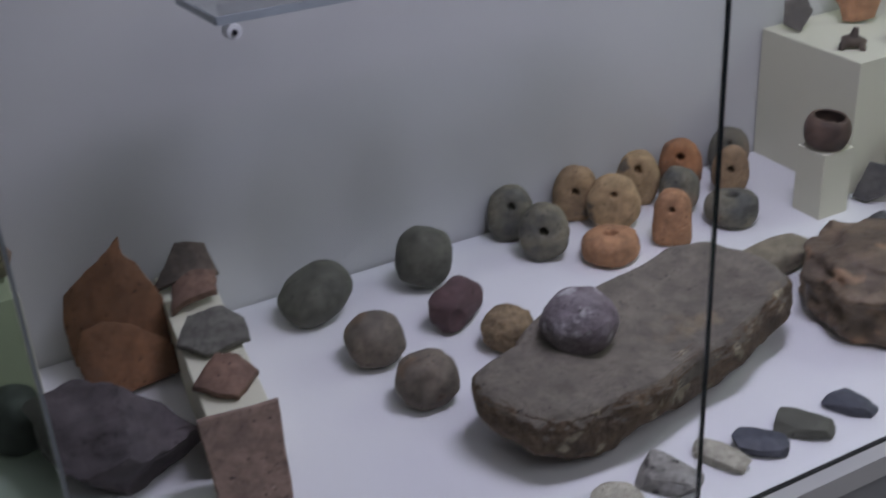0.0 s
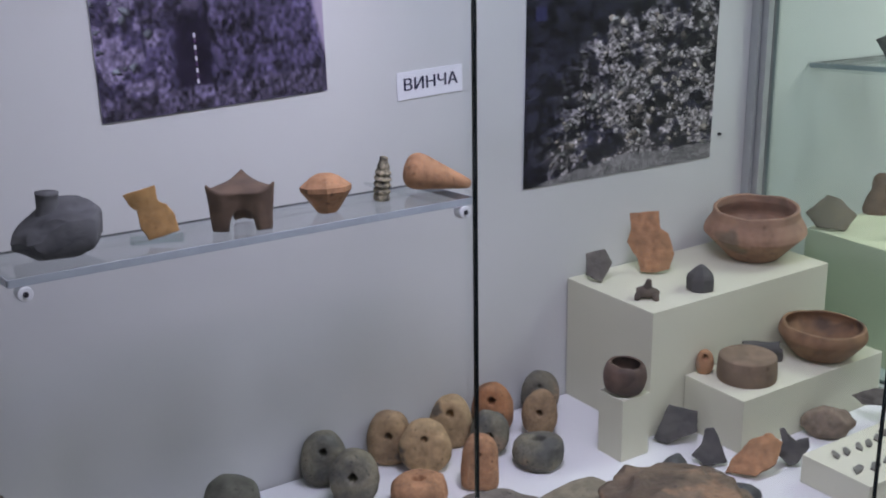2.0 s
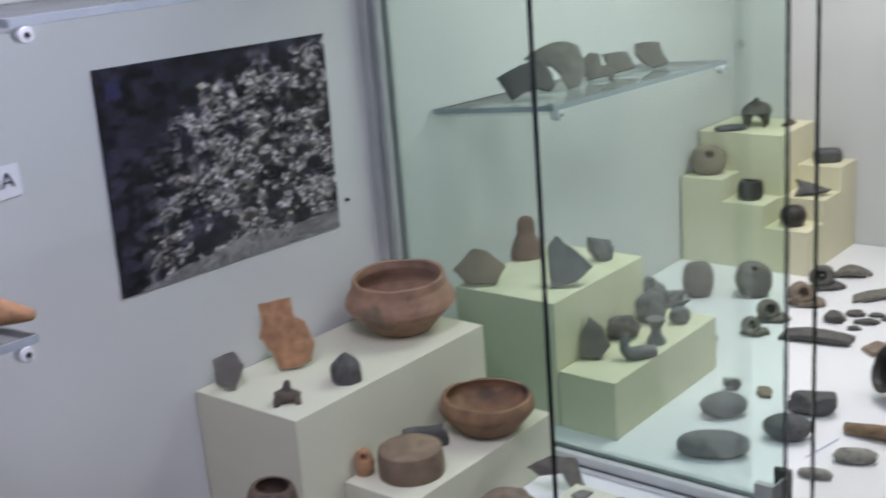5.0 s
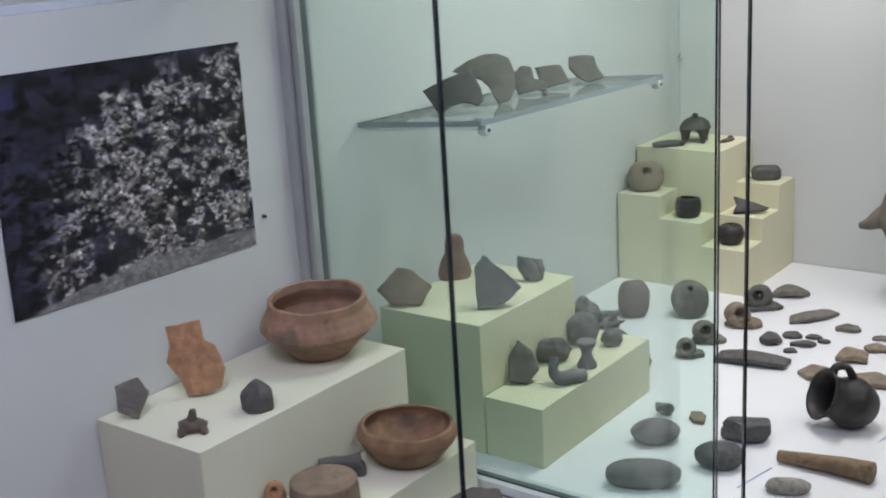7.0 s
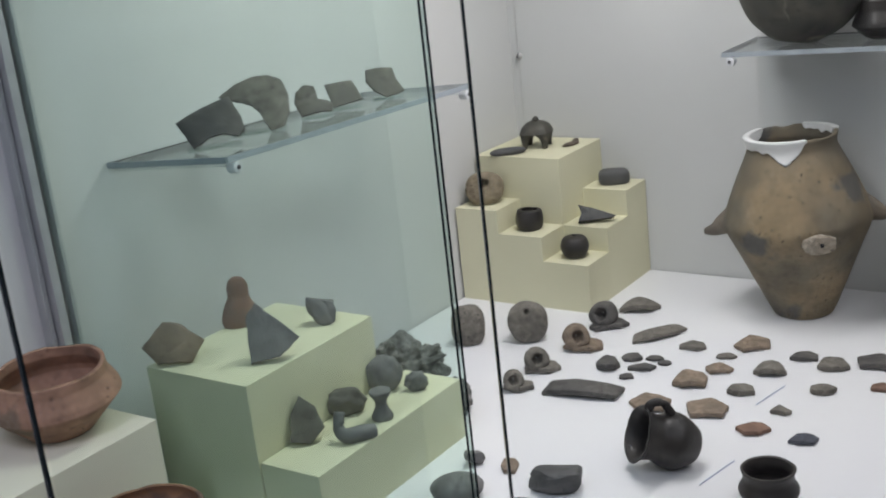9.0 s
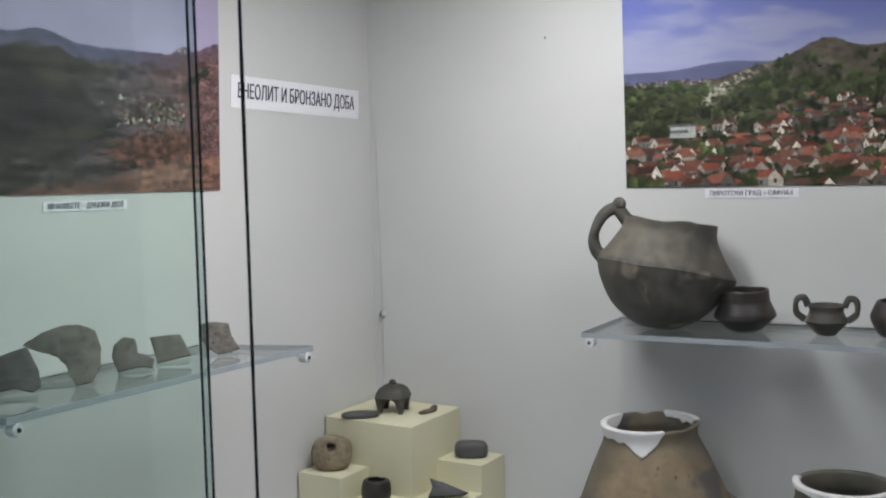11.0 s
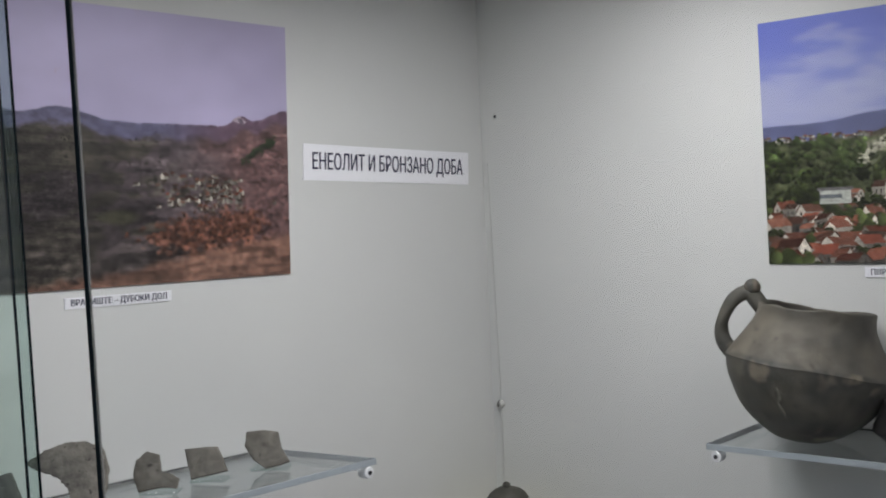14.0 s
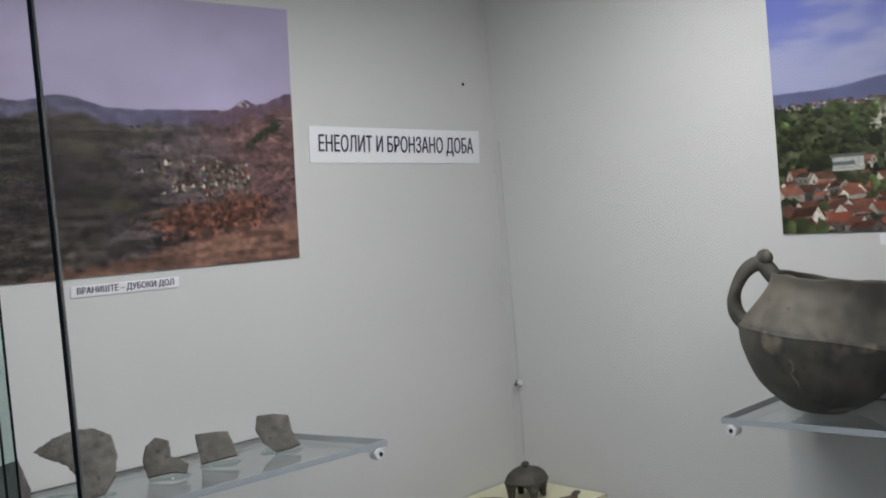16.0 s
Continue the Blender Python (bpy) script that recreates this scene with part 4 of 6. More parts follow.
def picture_town(h, w, seed):
    rng = np.random.RandomState(seed)
    yy, xx = grid(h, w)
    a, b, c, d = field(h, w, 4, seed), field(h, w, 16, seed + 1), field(h, w, 50, seed + 2, 3), field(h, w, 110, seed + 3, 2)
    cloud = streaks(h, w, 12, 5, seed + 7, 4)
    img = np.array([0.42, 0.47, 0.80]) * np.ones((h, w, 1)) + soft(yy, 0.0, 0.42)[..., None] * np.array([0.16, 0.14, 0.0])
    img = lay(img, 0.75 * soft(cloud + 0.25 * (a - 0.5) + 0.25 * soft(yy, 0.1, 0.35) - 0.1, 0.34, 0.74), (0.70, 0.71, 0.83))
    far = 0.425 - 0.018 * np.exp(-(((xx - 0.35) / 0.12) ** 2)) - 0.012 * soft(xx, 0.15, 0.3) + 0.006 * (c - 0.5)
    img = lay(img, soft(yy - far, 0, 0.008), (0.46 + 0.10 * (b - 0.5))[..., None] * np.array([0.86, 0.90, 1.22]))
    hill = 0.50 - 0.100 * soft(xx, 0.20, 0.54) - 0.050 * np.exp(-(((xx - 0.655) / 0.065) ** 2)) - 0.035 * soft(xx, 0.48, 0.60) - 0.03 * soft(xx, 0.78, 0.95) + 0.010 * (c - 0.5)
    img = lay(img, soft(yy - hill, 0, 0.008), (0.34 + 0.28 * (c - 0.5) + 0.2 * (b - 0.5))[..., None] * np.array([1.0, 0.94, 0.80]))
    flat = soft(yy + 0.02 * (b - 0.5), 0.485, 0.505)
    img = lay(img, flat, (0.32 + 0.25 * (c - 0.5))[..., None] * np.array([0.95, 1.02, 0.72]))
    rock = soft(0.055 - np.abs(yy - (0.60 - 1.02 * (xx - 0.26)) + 0.06 * (b - 0.5)), 0, 0.035) * soft(xx, 0.22, 0.28) * soft(0.52 - xx, 0, 0.04) * soft(yy - hill, 0.0, 0.02)
    img = lay(img, rock * soft(c + 0.5 * (d - 0.5), 0.36, 0.56), (0.58 + 0.5 * (d - 0.5))[..., None] * np.array([1.02, 1.0, 0.90]))
    for i in range(60):
        u = rng.uniform(0.0, 0.3)
        small_house(img, u * w, rng.uniform(0.482, 0.50) * h, w * 0.007, rng, 0.85)
    for q in np.sort(rng.rand(330)):
        u, v = rng.rand(), 0.36 + 0.28 * q
        top = 0.50 if u < 0.28 else 0.60 - 1.02 * (u - 0.28) + 0.05 if u < 0.5 else 0.38
        if v < top or (rng.rand() < 0.6 and v < 0.45):
            continue
        small_tree(img, u * w, v * h, w * rng.uniform(0.012, 0.024), rng, 0.20, 0.38, (0.88, 1.05, 0.60))
    for q in np.sort(rng.rand(760)):
        u, v = rng.rand(), 0.575 + 0.45 * q
        line = 0.79 if u < 0.16 else 0.79 - 0.20 * (u - 0.16) / 0.34 if u < 0.5 else 0.59
        s = w * (0.012 + 0.092 * max(v - 0.58, 0)) * rng.uniform(0.7, 1.3)
        if v < line or rng.rand() < 0.60:
            small_tree(img, u * w, v * h, s * rng.uniform(0.55, 1.1), rng, 0.12, 0.32, (0.90, 1.02, 0.60))
        else:
            small_house(img, u * w, v * h, s, rng)
    x0, y0 = 0.155 * w, 0.70 * h
    shape(img, [(x0, y0), (x0 + 0.085 * w, y0), (x0 + 0.085 * w, y0 + 0.055 * h), (x0, y0 + 0.055 * h)], (0.72, 0.73, 0.70))
    shape(img, [(x0 - 0.006 * w, y0 - 0.012 * h), (x0 + 0.09 * w, y0 - 0.012 * h), (x0 + 0.09 * w, y0), (x0 - 0.006 * w, y0)], (0.42, 0.41, 0.42))
    shape(img, [(x0, y0 + 0.018 * h), (x0 + 0.06 * w, y0 + 0.018 * h), (x0 + 0.06 * w, y0 + 0.034 * h), (x0, y0 + 0.034 * h)], (0.42, 0.44, 0.46))
    img *= (0.93 + (0.3 * d - 0.15) * soft(yy, 0.45, 0.5))[..., None]
    return img


def photo(label, img, m, wide, high):
    """A print on thin paper, its left lower corner at the origin, in the x z plane."""
    h, w, _ = img.shape
    bm_v, bm_f = [], []
    for j in range(h):
        for i in range(w):
            u, v = i / (w - 1), j / (h - 1)
            bm_v.append((u * wide, -0.0022 - 0.0006 * noise.noise(Vector((u * 3, v * 3, wide))), (1 - v) * high))
    for j in range(h - 1):
        for i in range(w - 1):
            a = j * w + i
            bm_f.append((a, a + w, a + w + 1, a + 1))
    me = mesh_of("image", bm_v, bm_f, M_PRINT)
    ink = me.color_attributes.new("ink", "FLOAT_COLOR", "POINT")
    c = np.clip(img, 0.0, 1.0)
    c = np.where(c <= 0.04045, c / 12.92, ((c + 0.055) / 1.055) ** 2.4)
    ink.data.foreach_set("color", np.concatenate([c, np.ones((h, w, 1))], 2).astype(np.float32).ravel())
    root = thing("photograph", label, "photograph", m)
    part("backing", box_bm(0.0003, wide - 0.0003, -0.0014, -0.0002, 0.0003, high - 0.0003, 0), M_PAPER, root, "white photo paper")
    part("image", me, None, root)
    return root


photo("dark excavation photograph of a stone-filled trench", picture_rubble(300, 412, 3), pose(1.185, WALL_Y, 1.079, 0, 1.0, 0), 0.418, 0.304)
photo("violet-tinted excavation photograph with a measuring rod", picture_trench(300, 228, 8), pose(0.525, WALL_Y, 1.270, 0, -1.2, 0), 0.318, 0.42)
photo("colour photograph of a hill village in brown autumn fields", picture_hills(330, 476, 21), pose(1.972, WALL_Y, 1.485, 0, 2.4, 0), 0.555, 0.385)
photo("colour photograph of a red-roofed town below a green hill", picture_town(320, 490, 33), pose(WALL_X, 0.925, 1.446, 0, 0, -90) @ pose(0, 0, 0, 0, -1.4, 0), 0.56, 0.366)


def sign(label, words, m, wide, high, size, squeeze):
    root = thing("paper_sign", label, "sign", m)
    part("paper", box_bm(0, wide, -0.0016, -0.0003, 0, high, 0), M_PAPER, root)
    data = bpy.data.curves.new("lettering", "FONT")
    data.body, data.size, data.extrude = words, size, 0.00015
    data.align_x, data.align_y = "CENTER", "CENTER"
    data.materials.append(M_INK)
    text = new("lettering", data)
    text.parent = root
    text.matrix_basis = pose(wide / 2, -0.0019, high / 2, 90, 0, 0) @ Matrix.Diagonal((squeeze, 1, 1, 1))
    tagged(text, "dark blue printed capitals")
    again = new("lettering_stroke", data)
    again.parent = text
    again.matrix_basis = pose(size * 0.034, size * 0.006, 0.0002)


sign("white paper sign with dark printed capitals", "ВИНЧА", pose(0.957, WALL_Y, 1.248, 0, -1.5, 0), 0.114, 0.040, 0.0245, 1.12)
sign("long white paper sign with dark printed capitals", "ЕНЕОЛИТ И БРОНЗАНО ДОБА", pose(2.564, WALL_Y, 1.608, 0, 3.6, 0), 0.393, 0.058, 0.0375, 0.645)
sign("narrow paper caption under the village photograph", "ВРАНИШТЕ – ДУБОКИ ДОЛ", pose(2.137, WALL_Y, 1.452, 0, 2.4, 0), 0.168, 0.015, 0.0122, 0.92)
sign("narrow paper caption under the town photograph", "ПИРОТСКИ ГРАД – САРЛАХ", pose(WALL_X, 0.775, 1.430, 0, 0, -90) @ pose(0, 0, 0, 0, -1.4, 0), 0.166, 0.015, 0.0122, 0.88)

# ---------- first showcase: plinths ----------
Z1 = FLOOR_Z
plinth("tall cream painted plinth against the wall", 1.280, 1.690, 1.292, 1.497, Z1, 0.911)
plinth("low cream painted plinth in front of the tall one", 1.354, 1.686, 1.166, 1.290, Z1, 0.790)
plinth("small square cream pedestal under a cup", 1.188, 1.244, 1.254, 1.308, Z1, 0.803)
plinth("flat cream tray with small flint tools on it", 1.362, 1.585, 0.940, 1.058, Z1, 0.745)
plinth("narrow cream bar with four sherds on it", 0.254, 0.322, 1.159, 1.494, Z1, 0.780, rz=-7)
plinth("cream plinth beside a dark rock", -0.09, 0.103, 1.394, 1.494, Z1, 0.86)
plinth("small low cream block beside a dark rock", 0.03, 0.105, 1.085, 1.135, Z1, 0.73)

# ---------- first showcase: stones on the floor ----------
stone("river_stone", "smooth green-grey oval river stone", 0.470, 1.424, Z1, 0.102, 0.086, 0.062, 8, STONE_GREEN, rough=0.06, fine=0.006, square=0.92, tilt=(10, -20))
stone("river_stone", "smooth green-grey oval river stone standing on end", 0.606, 1.408, Z1, 0.078, 0.070, 0.086, -22, STONE_GREEN, rough=0.06, fine=0.006, square=0.86, tilt=(-14, 18))
stone("river_stone", "round brown-grey river stone", 0.483, 1.284, Z1, 0.074, 0.078, 0.064, -20, STONE_BROWN, rough=0.09, fine=0.012, square=0.88)
stone("grinding_stone", "dark red-brown rounded stone", 0.611, 1.308, Z1, 0.060, 0.094, 0.054, -48, STONE_RED, rough=0.08, fine=0.010, square=0.66, facets=0.06)
stone("river_stone", "round brown river stone with pale patches", 0.496, 1.172, Z1, 0.074, 0.072, 0.064, 0, STONE_BROWN, rough=0.10, fine=0.018, square=0.9)
stone("pitted_stone", "small pitted tan stone beside the quern", 0.636, 1.222, Z1, 0.064, 0.062, 0.052, 20, STONE_TUFF, rough=0.14, fine=0.05, square=0.8)
stone("stone_roller", "long olive-tan rubbing stone behind the quern", 1.030, 1.185, Z1, 0.142, 0.060, 0.040, 4, STONE_OLIVE, rough=0.06, fine=0.012, square=0.78, taper=-0.12)


def quern():
    bm = bmesh.new()
    bmesh.ops.create_icosphere(bm, subdivisions=6, radius=1.0)
    L, W, H = 0.445, 0.185, 0.082
    for v in bm.verts:
        p = v.co.copy()
        q = Vector([math.copysign(abs(c) ** 0.55, c) for c in p])
        x, y = q.x * L / 2, q.y * W / 2 * (1 - 0.10 * q.x * q.x)
        if q.z > 0:
            z = H / 2 * min(1, q.z * 1.35) - 0.010 * (1 - q.y * q.y) * (1 - 0.6 * q.x * q.x) + 0.010 * q.x * q.x
        else:
            z = H / 2 * q.z
            x *= 1 + 0.12 * q.z
            y *= 1 + 0.22 * q.z
        w = Vector((x, y, z))
        n = 0.010 * fbm(w * 13, 2) + (0.0035 * fbm(w * 70, 2) if q.z < 0.55 else 0.001 * fbm(w * 60, 2))
        v.co = w + p * n
    low = min(v.co.z for v in bm.verts)
    bmesh.ops.translate(bm, verts=bm.verts, vec=(0, 0, -low))
    me = mesh_bm("quern", bm, STONE_QUERN, True)
    me.materials.append(QUERN_SIDE)
    for f in me.polygons:
        f.material_index = 0 if f.normal.z > 0.62 + 0.18 * noise.noise(Vector(f.center) * 60) else 1
    thing("saddle_quern", "large worn grey-brown saddle quern with broken edges", "quern", pose(0.722, 1.066, Z1 - 0.001, 2, -1, 12), me)


quern()
stone("hand_grinder", "round violet-grey grinder lying on the quern", 0.645, 1.078, Z1 + 0.071, 0.088, 0.084, 0.076, 0, STONE_GRIND, "grinding stone", rough=0.07, fine=0.025)


def slag_lump():
    me = blob_mesh("burnt_lump", 0.205, 0.215, 0.108, SLAG, 12, 0.17, 0.045, 0.74, 0.0, 0.3, 2.4, 0.0, 5)
    thing("burnt_daub_lump", "large lumpy brown piece of burnt daub", "daub", pose(1.085, 1.030, Z1 - 0.001, 0, 0, -35), me)


slag_lump()
stone("rounded_stone", "small dark pointed stone behind the daub", 1.205, 1.160, Z1, 0.064, 0.034, 0.050, 20, STONE_DARK, rough=0.08)
stone("rounded_stone", "small dark rounded stone beside the daub", 1.240, 1.062, Z1, 0.058, 0.04, 0.036, -30, STONE_DARK, rough=0.08)
stone("flat_stone", "pitted grey stone lying on a dark wedge", 1.200, 0.955, Z1 + 0.004, 0.088, 0.075, 0.036, -30, STONE_GREY, rough=0.10, fine=0.03, square=0.7)
sherd("dark angular stone wedge on the white board", 1.115, 0.900, Z1, 0.09, 0.06, 0.022, 52, STONE_DARK, name="stone_wedge", category="stone", bend=0.0, corners=4)

AXES = "polished stone axes in a row"


def axe(label, x, y, w, d, h, rz, material, **kw):
    kw.setdefault("taper", 0.15)
    stone("stone_axe", label, x, y, Z1, w, d, h, rz, material, "stone axe", AXES, rough=0.06, fine=0.008, square=0.42, flat=0.3, facets=0.035, **kw)


axe("pale cream stone axe lying on the board", 0.574, 0.905, 0.056, 0.046, 0.018, -38, STONE_CREAM)
axe("mottled pale grey stone axe on the board", 0.639, 0.904, 0.068, 0.052, 0.022, -62, STONE_PALE)
axe("narrow pale stone axe on the board", 0.707, 0.904, 0.070, 0.034, 0.017, -78, STONE_CREAM)
axe("blue-grey stone axe on the board", 0.757, 0.896, 0.062, 0.044, 0.019, -58, STONE_BLUE)
axe("dark green stone axe on the board", 0.818, 0.894, 0.064, 0.042, 0.018, -58, STONE_GREEN)
axe("dark slate stone axe on the board", 0.890, 0.898, 0.058, 0.040, 0.017, -68, STONE_BLUE)

# ---------- first showcase: loom weights ----------
weight("dark grey egg-shaped loom weight with a hole", 0.790, 1.462, Z1, 0.067, 0.055, 0.086, 31, CLAY_GREY, top=0.85)
weight("grey-tan loom weight with a side hole", 0.797, 1.386, Z1, 0.072, 0.055, 0.086, 33, CLAY_GREY, top=0.82, hole_at=0.10)
weight("brown egg-shaped loom weight with a hole", 0.902, 1.462, Z1, 0.066, 0.048, 0.090, 34, CLAY_BROWN, top=0.82, hole_at=0.10)
weight("tan loom weight with a small hole and grey foot", 0.934, 1.410, Z1, 0.079, 0.055, 0.086, 36, CLAY_TAN, top=0.74, hole=0.05)
weight("cracked tan loom weight leaning on the wall", 1.009, 1.452, Z1, 0.064, 0.045, 0.090, 38, CLAY_TAN, top=0.86)
weight("orange and grey loom weight with two holes", 1.090, 1.452, Z1, 0.066, 0.048, 0.090, 40, CLAY_TWO, top=0.84, hole=0.07)
weight("grey loom weight with a hole low down", 1.046, 1.398, Z1, 0.062, 0.048, 0.074, 40, CLAY_GREY, top=0.80, hole=0.08, hole_at=0.0)
weight("orange conical loom weight with a flat foot", 0.970, 1.320, Z1, 0.062, 0.048, 0.088, 39, CLAY_ORANGE, top=0.64, hole=0.055, hole_at=0.22, square=0.55)
weight("dark grey loom weight leaning on the wall", 1.196, 1.462, Z1, 0.062, 0.045, 0.080, 42, CLAY_GREY, top=0.8, hole=0.04)
weight("brown and grey loom weight with a dark hole", 1.146, 1.400, Z1, 0.056, 0.045, 0.082, 42, CLAY_BROWN, top=0.85, hole_at=0.08)


def ring_weight(label, x, y, w, h, material):
    me = weight_mesh("ring_weight", w, h, w, material, top=1.0, hole=0.13, hole_at=0.0, seed=x * 9)
    thing("ring_weight", label, "loom weight", pose(x, y, Z1 + h * 0.5 - 0.002, -90, 0, 0) @ pose(0, 0, -w * 0.465), me, "clay loom weights")


ring_weight("orange ring-shaped clay weight lying flat", 0.872, 1.332, 0.082, 0.044, CLAY_ORANGE)
ring_weight("dark grey ring-shaped clay weight lying flat", 1.085, 1.326, 0.078, 0.046, CLAY_GREY)

# ---------- first showcase: left end ----------
stone("dark_rock", "large dark violet angular rock on the board", 0.152, 1.232, Z1, 0.205, 0.140, 0.120, -10, ROCK, rough=0.16, fine=0.012, square=0.7, facets=0.18, detail=5)
stone("green_dark_stone", "dark round stone behind the glass edge", 0.062, 1.340, Z1, 0.075, 0.07, 0.088, 0, STONE_DARK, rough=0.06)
sherd("large deep orange potsherd leaning on the wall", 0.214, 1.455, Z1, 0.130, 0.180, 0.010, 9, OCHRE_DEEP, lean=76, bend=0.25, jag=0.012, outline=[(-0.95, -0.7), (-0.2, -1), (0.9, -0.95), (1, -0.4), (0.8, 0.15), (0.5, 0.6), (0.3, 0.75), (0.28, 1.0), (0.0, 0.82), (-0.5, 0.55), (-0.9, 0.3), (-1, -0.1)])
sherd("deep orange potsherd with a dark patch", 0.212, 1.412, Z1, 0.126, 0.092, 0.010, 9, OCHRE_DEEP, lean=58, bend=0.22, jag=0.015, outline=[(-0.9, -0.9), (-0.3, -1), (0.6, -0.8), (0.85, -0.75), (1, -0.2), (0.7, 0.2), (0.1, 0.8), (-0.4, 1), (-0.8, 0.85), (-1, 0.2)])
sherd("brown sherd leaning at the board's end", 0.062, 1.458, 0.86, 0.10, 0.080, 0.010, 5, SHERD_TAN, lean=66, jag=0.015)
sherd("flat pinkish-brown fired clay plate standing on edge", 0.258, 1.128, Z1, 0.086, 0.108, 0.014, 12, surf("pinkish_brown_plate", (0.27, 0.19, 0.15), (0.215, 0.155, 0.125), 0.9, 26, 220, 0.4, fine=0.06), lean=66, bend=0.0, jag=0.02, name="clay_plate", category="clay plate", outline=[(-0.8, -1), (0.95, -1), (1, 0.9), (-1, 0.8)])
sherd("dark rim sherd on the cream bar", 0.306, 1.468, 0.78, 0.088, 0.056, 0.011, 12, SHERD_BARK, lean=40, bend=0.3, jag=0.02, outline=[(-1, -1), (0.2, -0.8), (1, -0.6), (0.85, 0.2), (0.75, 0.9), (-0.1, 1), (-0.45, 0.1)])
sherd("small red-brown sherd on the cream bar", 0.300, 1.404, 0.78, 0.062, 0.048, 0.014, 12, SHERD_RED, lean=30, bend=0.3, outline=[(-1, -0.9), (0.2, -0.5), (0.9, -0.2), (1, 0.9), (0.1, 0.9), (-0.8, 0.4)])
sherd("grey sherd with a bored hole on the cream bar", 0.288, 1.302, 0.78, 0.084, 0.064, 0.012, 13, surf("grey_slate_sherd", (0.16, 0.155, 0.135), (0.12, 0.115, 0.10), 0.85, 30, 220, 0.3), lean=28, bend=0.1, corners=6)
sherd("pinkish sherd with a knob on the cream bar", 0.272, 1.212, 0.78, 0.074, 0.060, 0.012, 14, SHERD_RED, lean=24, bend=0.25, corners=6)

# ---------- first showcase: finds round the plinths ----------
A1 = 0.911


def pottery(name, label, category, x, y, z, me, tilt=(0, 0, 0), group=""):
    return thing(name, label, category, pose(x, y, z - 0.0008, *tilt), me, group)


pottery("carinated_bowl", "reddish-brown carinated bowl with a sharp shoulder", "bowl", 1.618, 1.396, A1,
        pot_mesh("carinated_bowl", [(0.036, 0), (0.045, 0.004), (0.088, 0.050), (0.086, 0.058), (0.074, 0.078), (0.073, 0.092)], 0.006, POT_RED, 2, 0.025, 0.003, sharp=True, wave=0.025), (2, -3, 0))
sherd("orange-red half of a small necked jug", 1.420, 1.448, A1 + 0.004, 0.080, 0.104, 0.006, 44, CLAY_ORANGE, lean=74, bend=0.22, jag=0.02, name="jug_fragment", category="jug fragment",
      outline=[(-0.35, -1), (0.3, -1), (0.85, -0.88), (1.05, -0.38), (0.76, 0.27), (0.42, 0.42), (0.40, 0.48), (0.33, 0.98), (-0.93, 0.87), (-0.84, 0.36), (-0.86, 0.30), (-1, -0.06), (-0.52, -0.58)])
pottery("acrylic_stand", "small clear acrylic stand under the jug fragment", "stand", 1.414, 1.438, A1, mesh_bm("acrylic_stand", box_bm(-0.018, 0.018, -0.012, 0.012, 0, 0.006, 0.001), M_ACRYL), (0, 0, -44))
sherd("grey-brown sherd standing at the plinth's corner", 1.318, 1.462, A1, 0.044, 0.056, 0.010, 41, SHERD_GREY, lean=72, corners=5)
def three_pointed():
    """A small clay animal-like piece: a lying body with a raised neck and two stub feet."""
    root = thing("clay_fragment", "small dark brown three-pointed clay fragment", "clay fragment", pose(1.317, 1.346, A1 - 0.0008, 0, 0, -43))
    part("body", tube_mesh("body", [(-0.016, 0, 0.010), (-0.004, 0, 0.012), (0.008, 0.001, 0.011), (0.019, 0, 0.008)], (0.008, 0.010, 0.009, 0.006), SHERD_BARK, 16, 12), None, root)
    part("neck", tube_mesh("neck", [(-0.002, 0, 0.012), (0.001, 0, 0.022), (0.003, 0.001, 0.033)], (0.009, 0.0065, 0.004), SHERD_BARK, 12, 12), None, root)
    for x in (-0.013, 0.013):
        part("foot", tube_mesh("foot", [(x, -0.004, 0.009), (x * 1.15, -0.008, 0.004), (x * 1.2, -0.009, 0.0005)], (0.006, 0.005, 0.004), SHERD_BARK, 8, 10), None, root)


three_pointed()
cone_me = pot_mesh("dark_cone", [(0.020, 0), (0.0235, 0.003), (0.0235, 0.022), (0.021, 0.028), (0.007, 0.041), (0.001, 0.044)], 0.004, SHERD_DARK, 4, 0.16, segs=7, sharp=True, solid=True)
cone_me.set_sharp_from_angle(angle=radians(28))
pottery("dark_cone", "small dark pointed clay piece", "clay fragment", 1.416, 1.326, A1, cone_me, (0, 0, -20))
B1 = 0.790
pottery("ceramic_disc", "flat-topped round brown clay lid", "lid", 1.425, 1.226, B1,
        pot_mesh("ceramic_disc", [(0.046, 0), (0.047, 0.012), (0.0455, 0.033), (0.042, 0.040), (0.020, 0.0415), (0.001, 0.0415)], 0.004, LID_BROWN, 5, 0.01, solid=True))
pottery("shallow_bowl", "brown shallow bowl with an inturned rim", "bowl", 1.592, 1.218, B1,
        pot_mesh("shallow_bowl", [(0.034, 0), (0.046, 0.006), (0.068, 0.032), (0.0715, 0.043), (0.067, 0.056)], 0.006, POT_BROWN, 7, 0.015, 0.002, wave=0.015), (1, 2, 0))
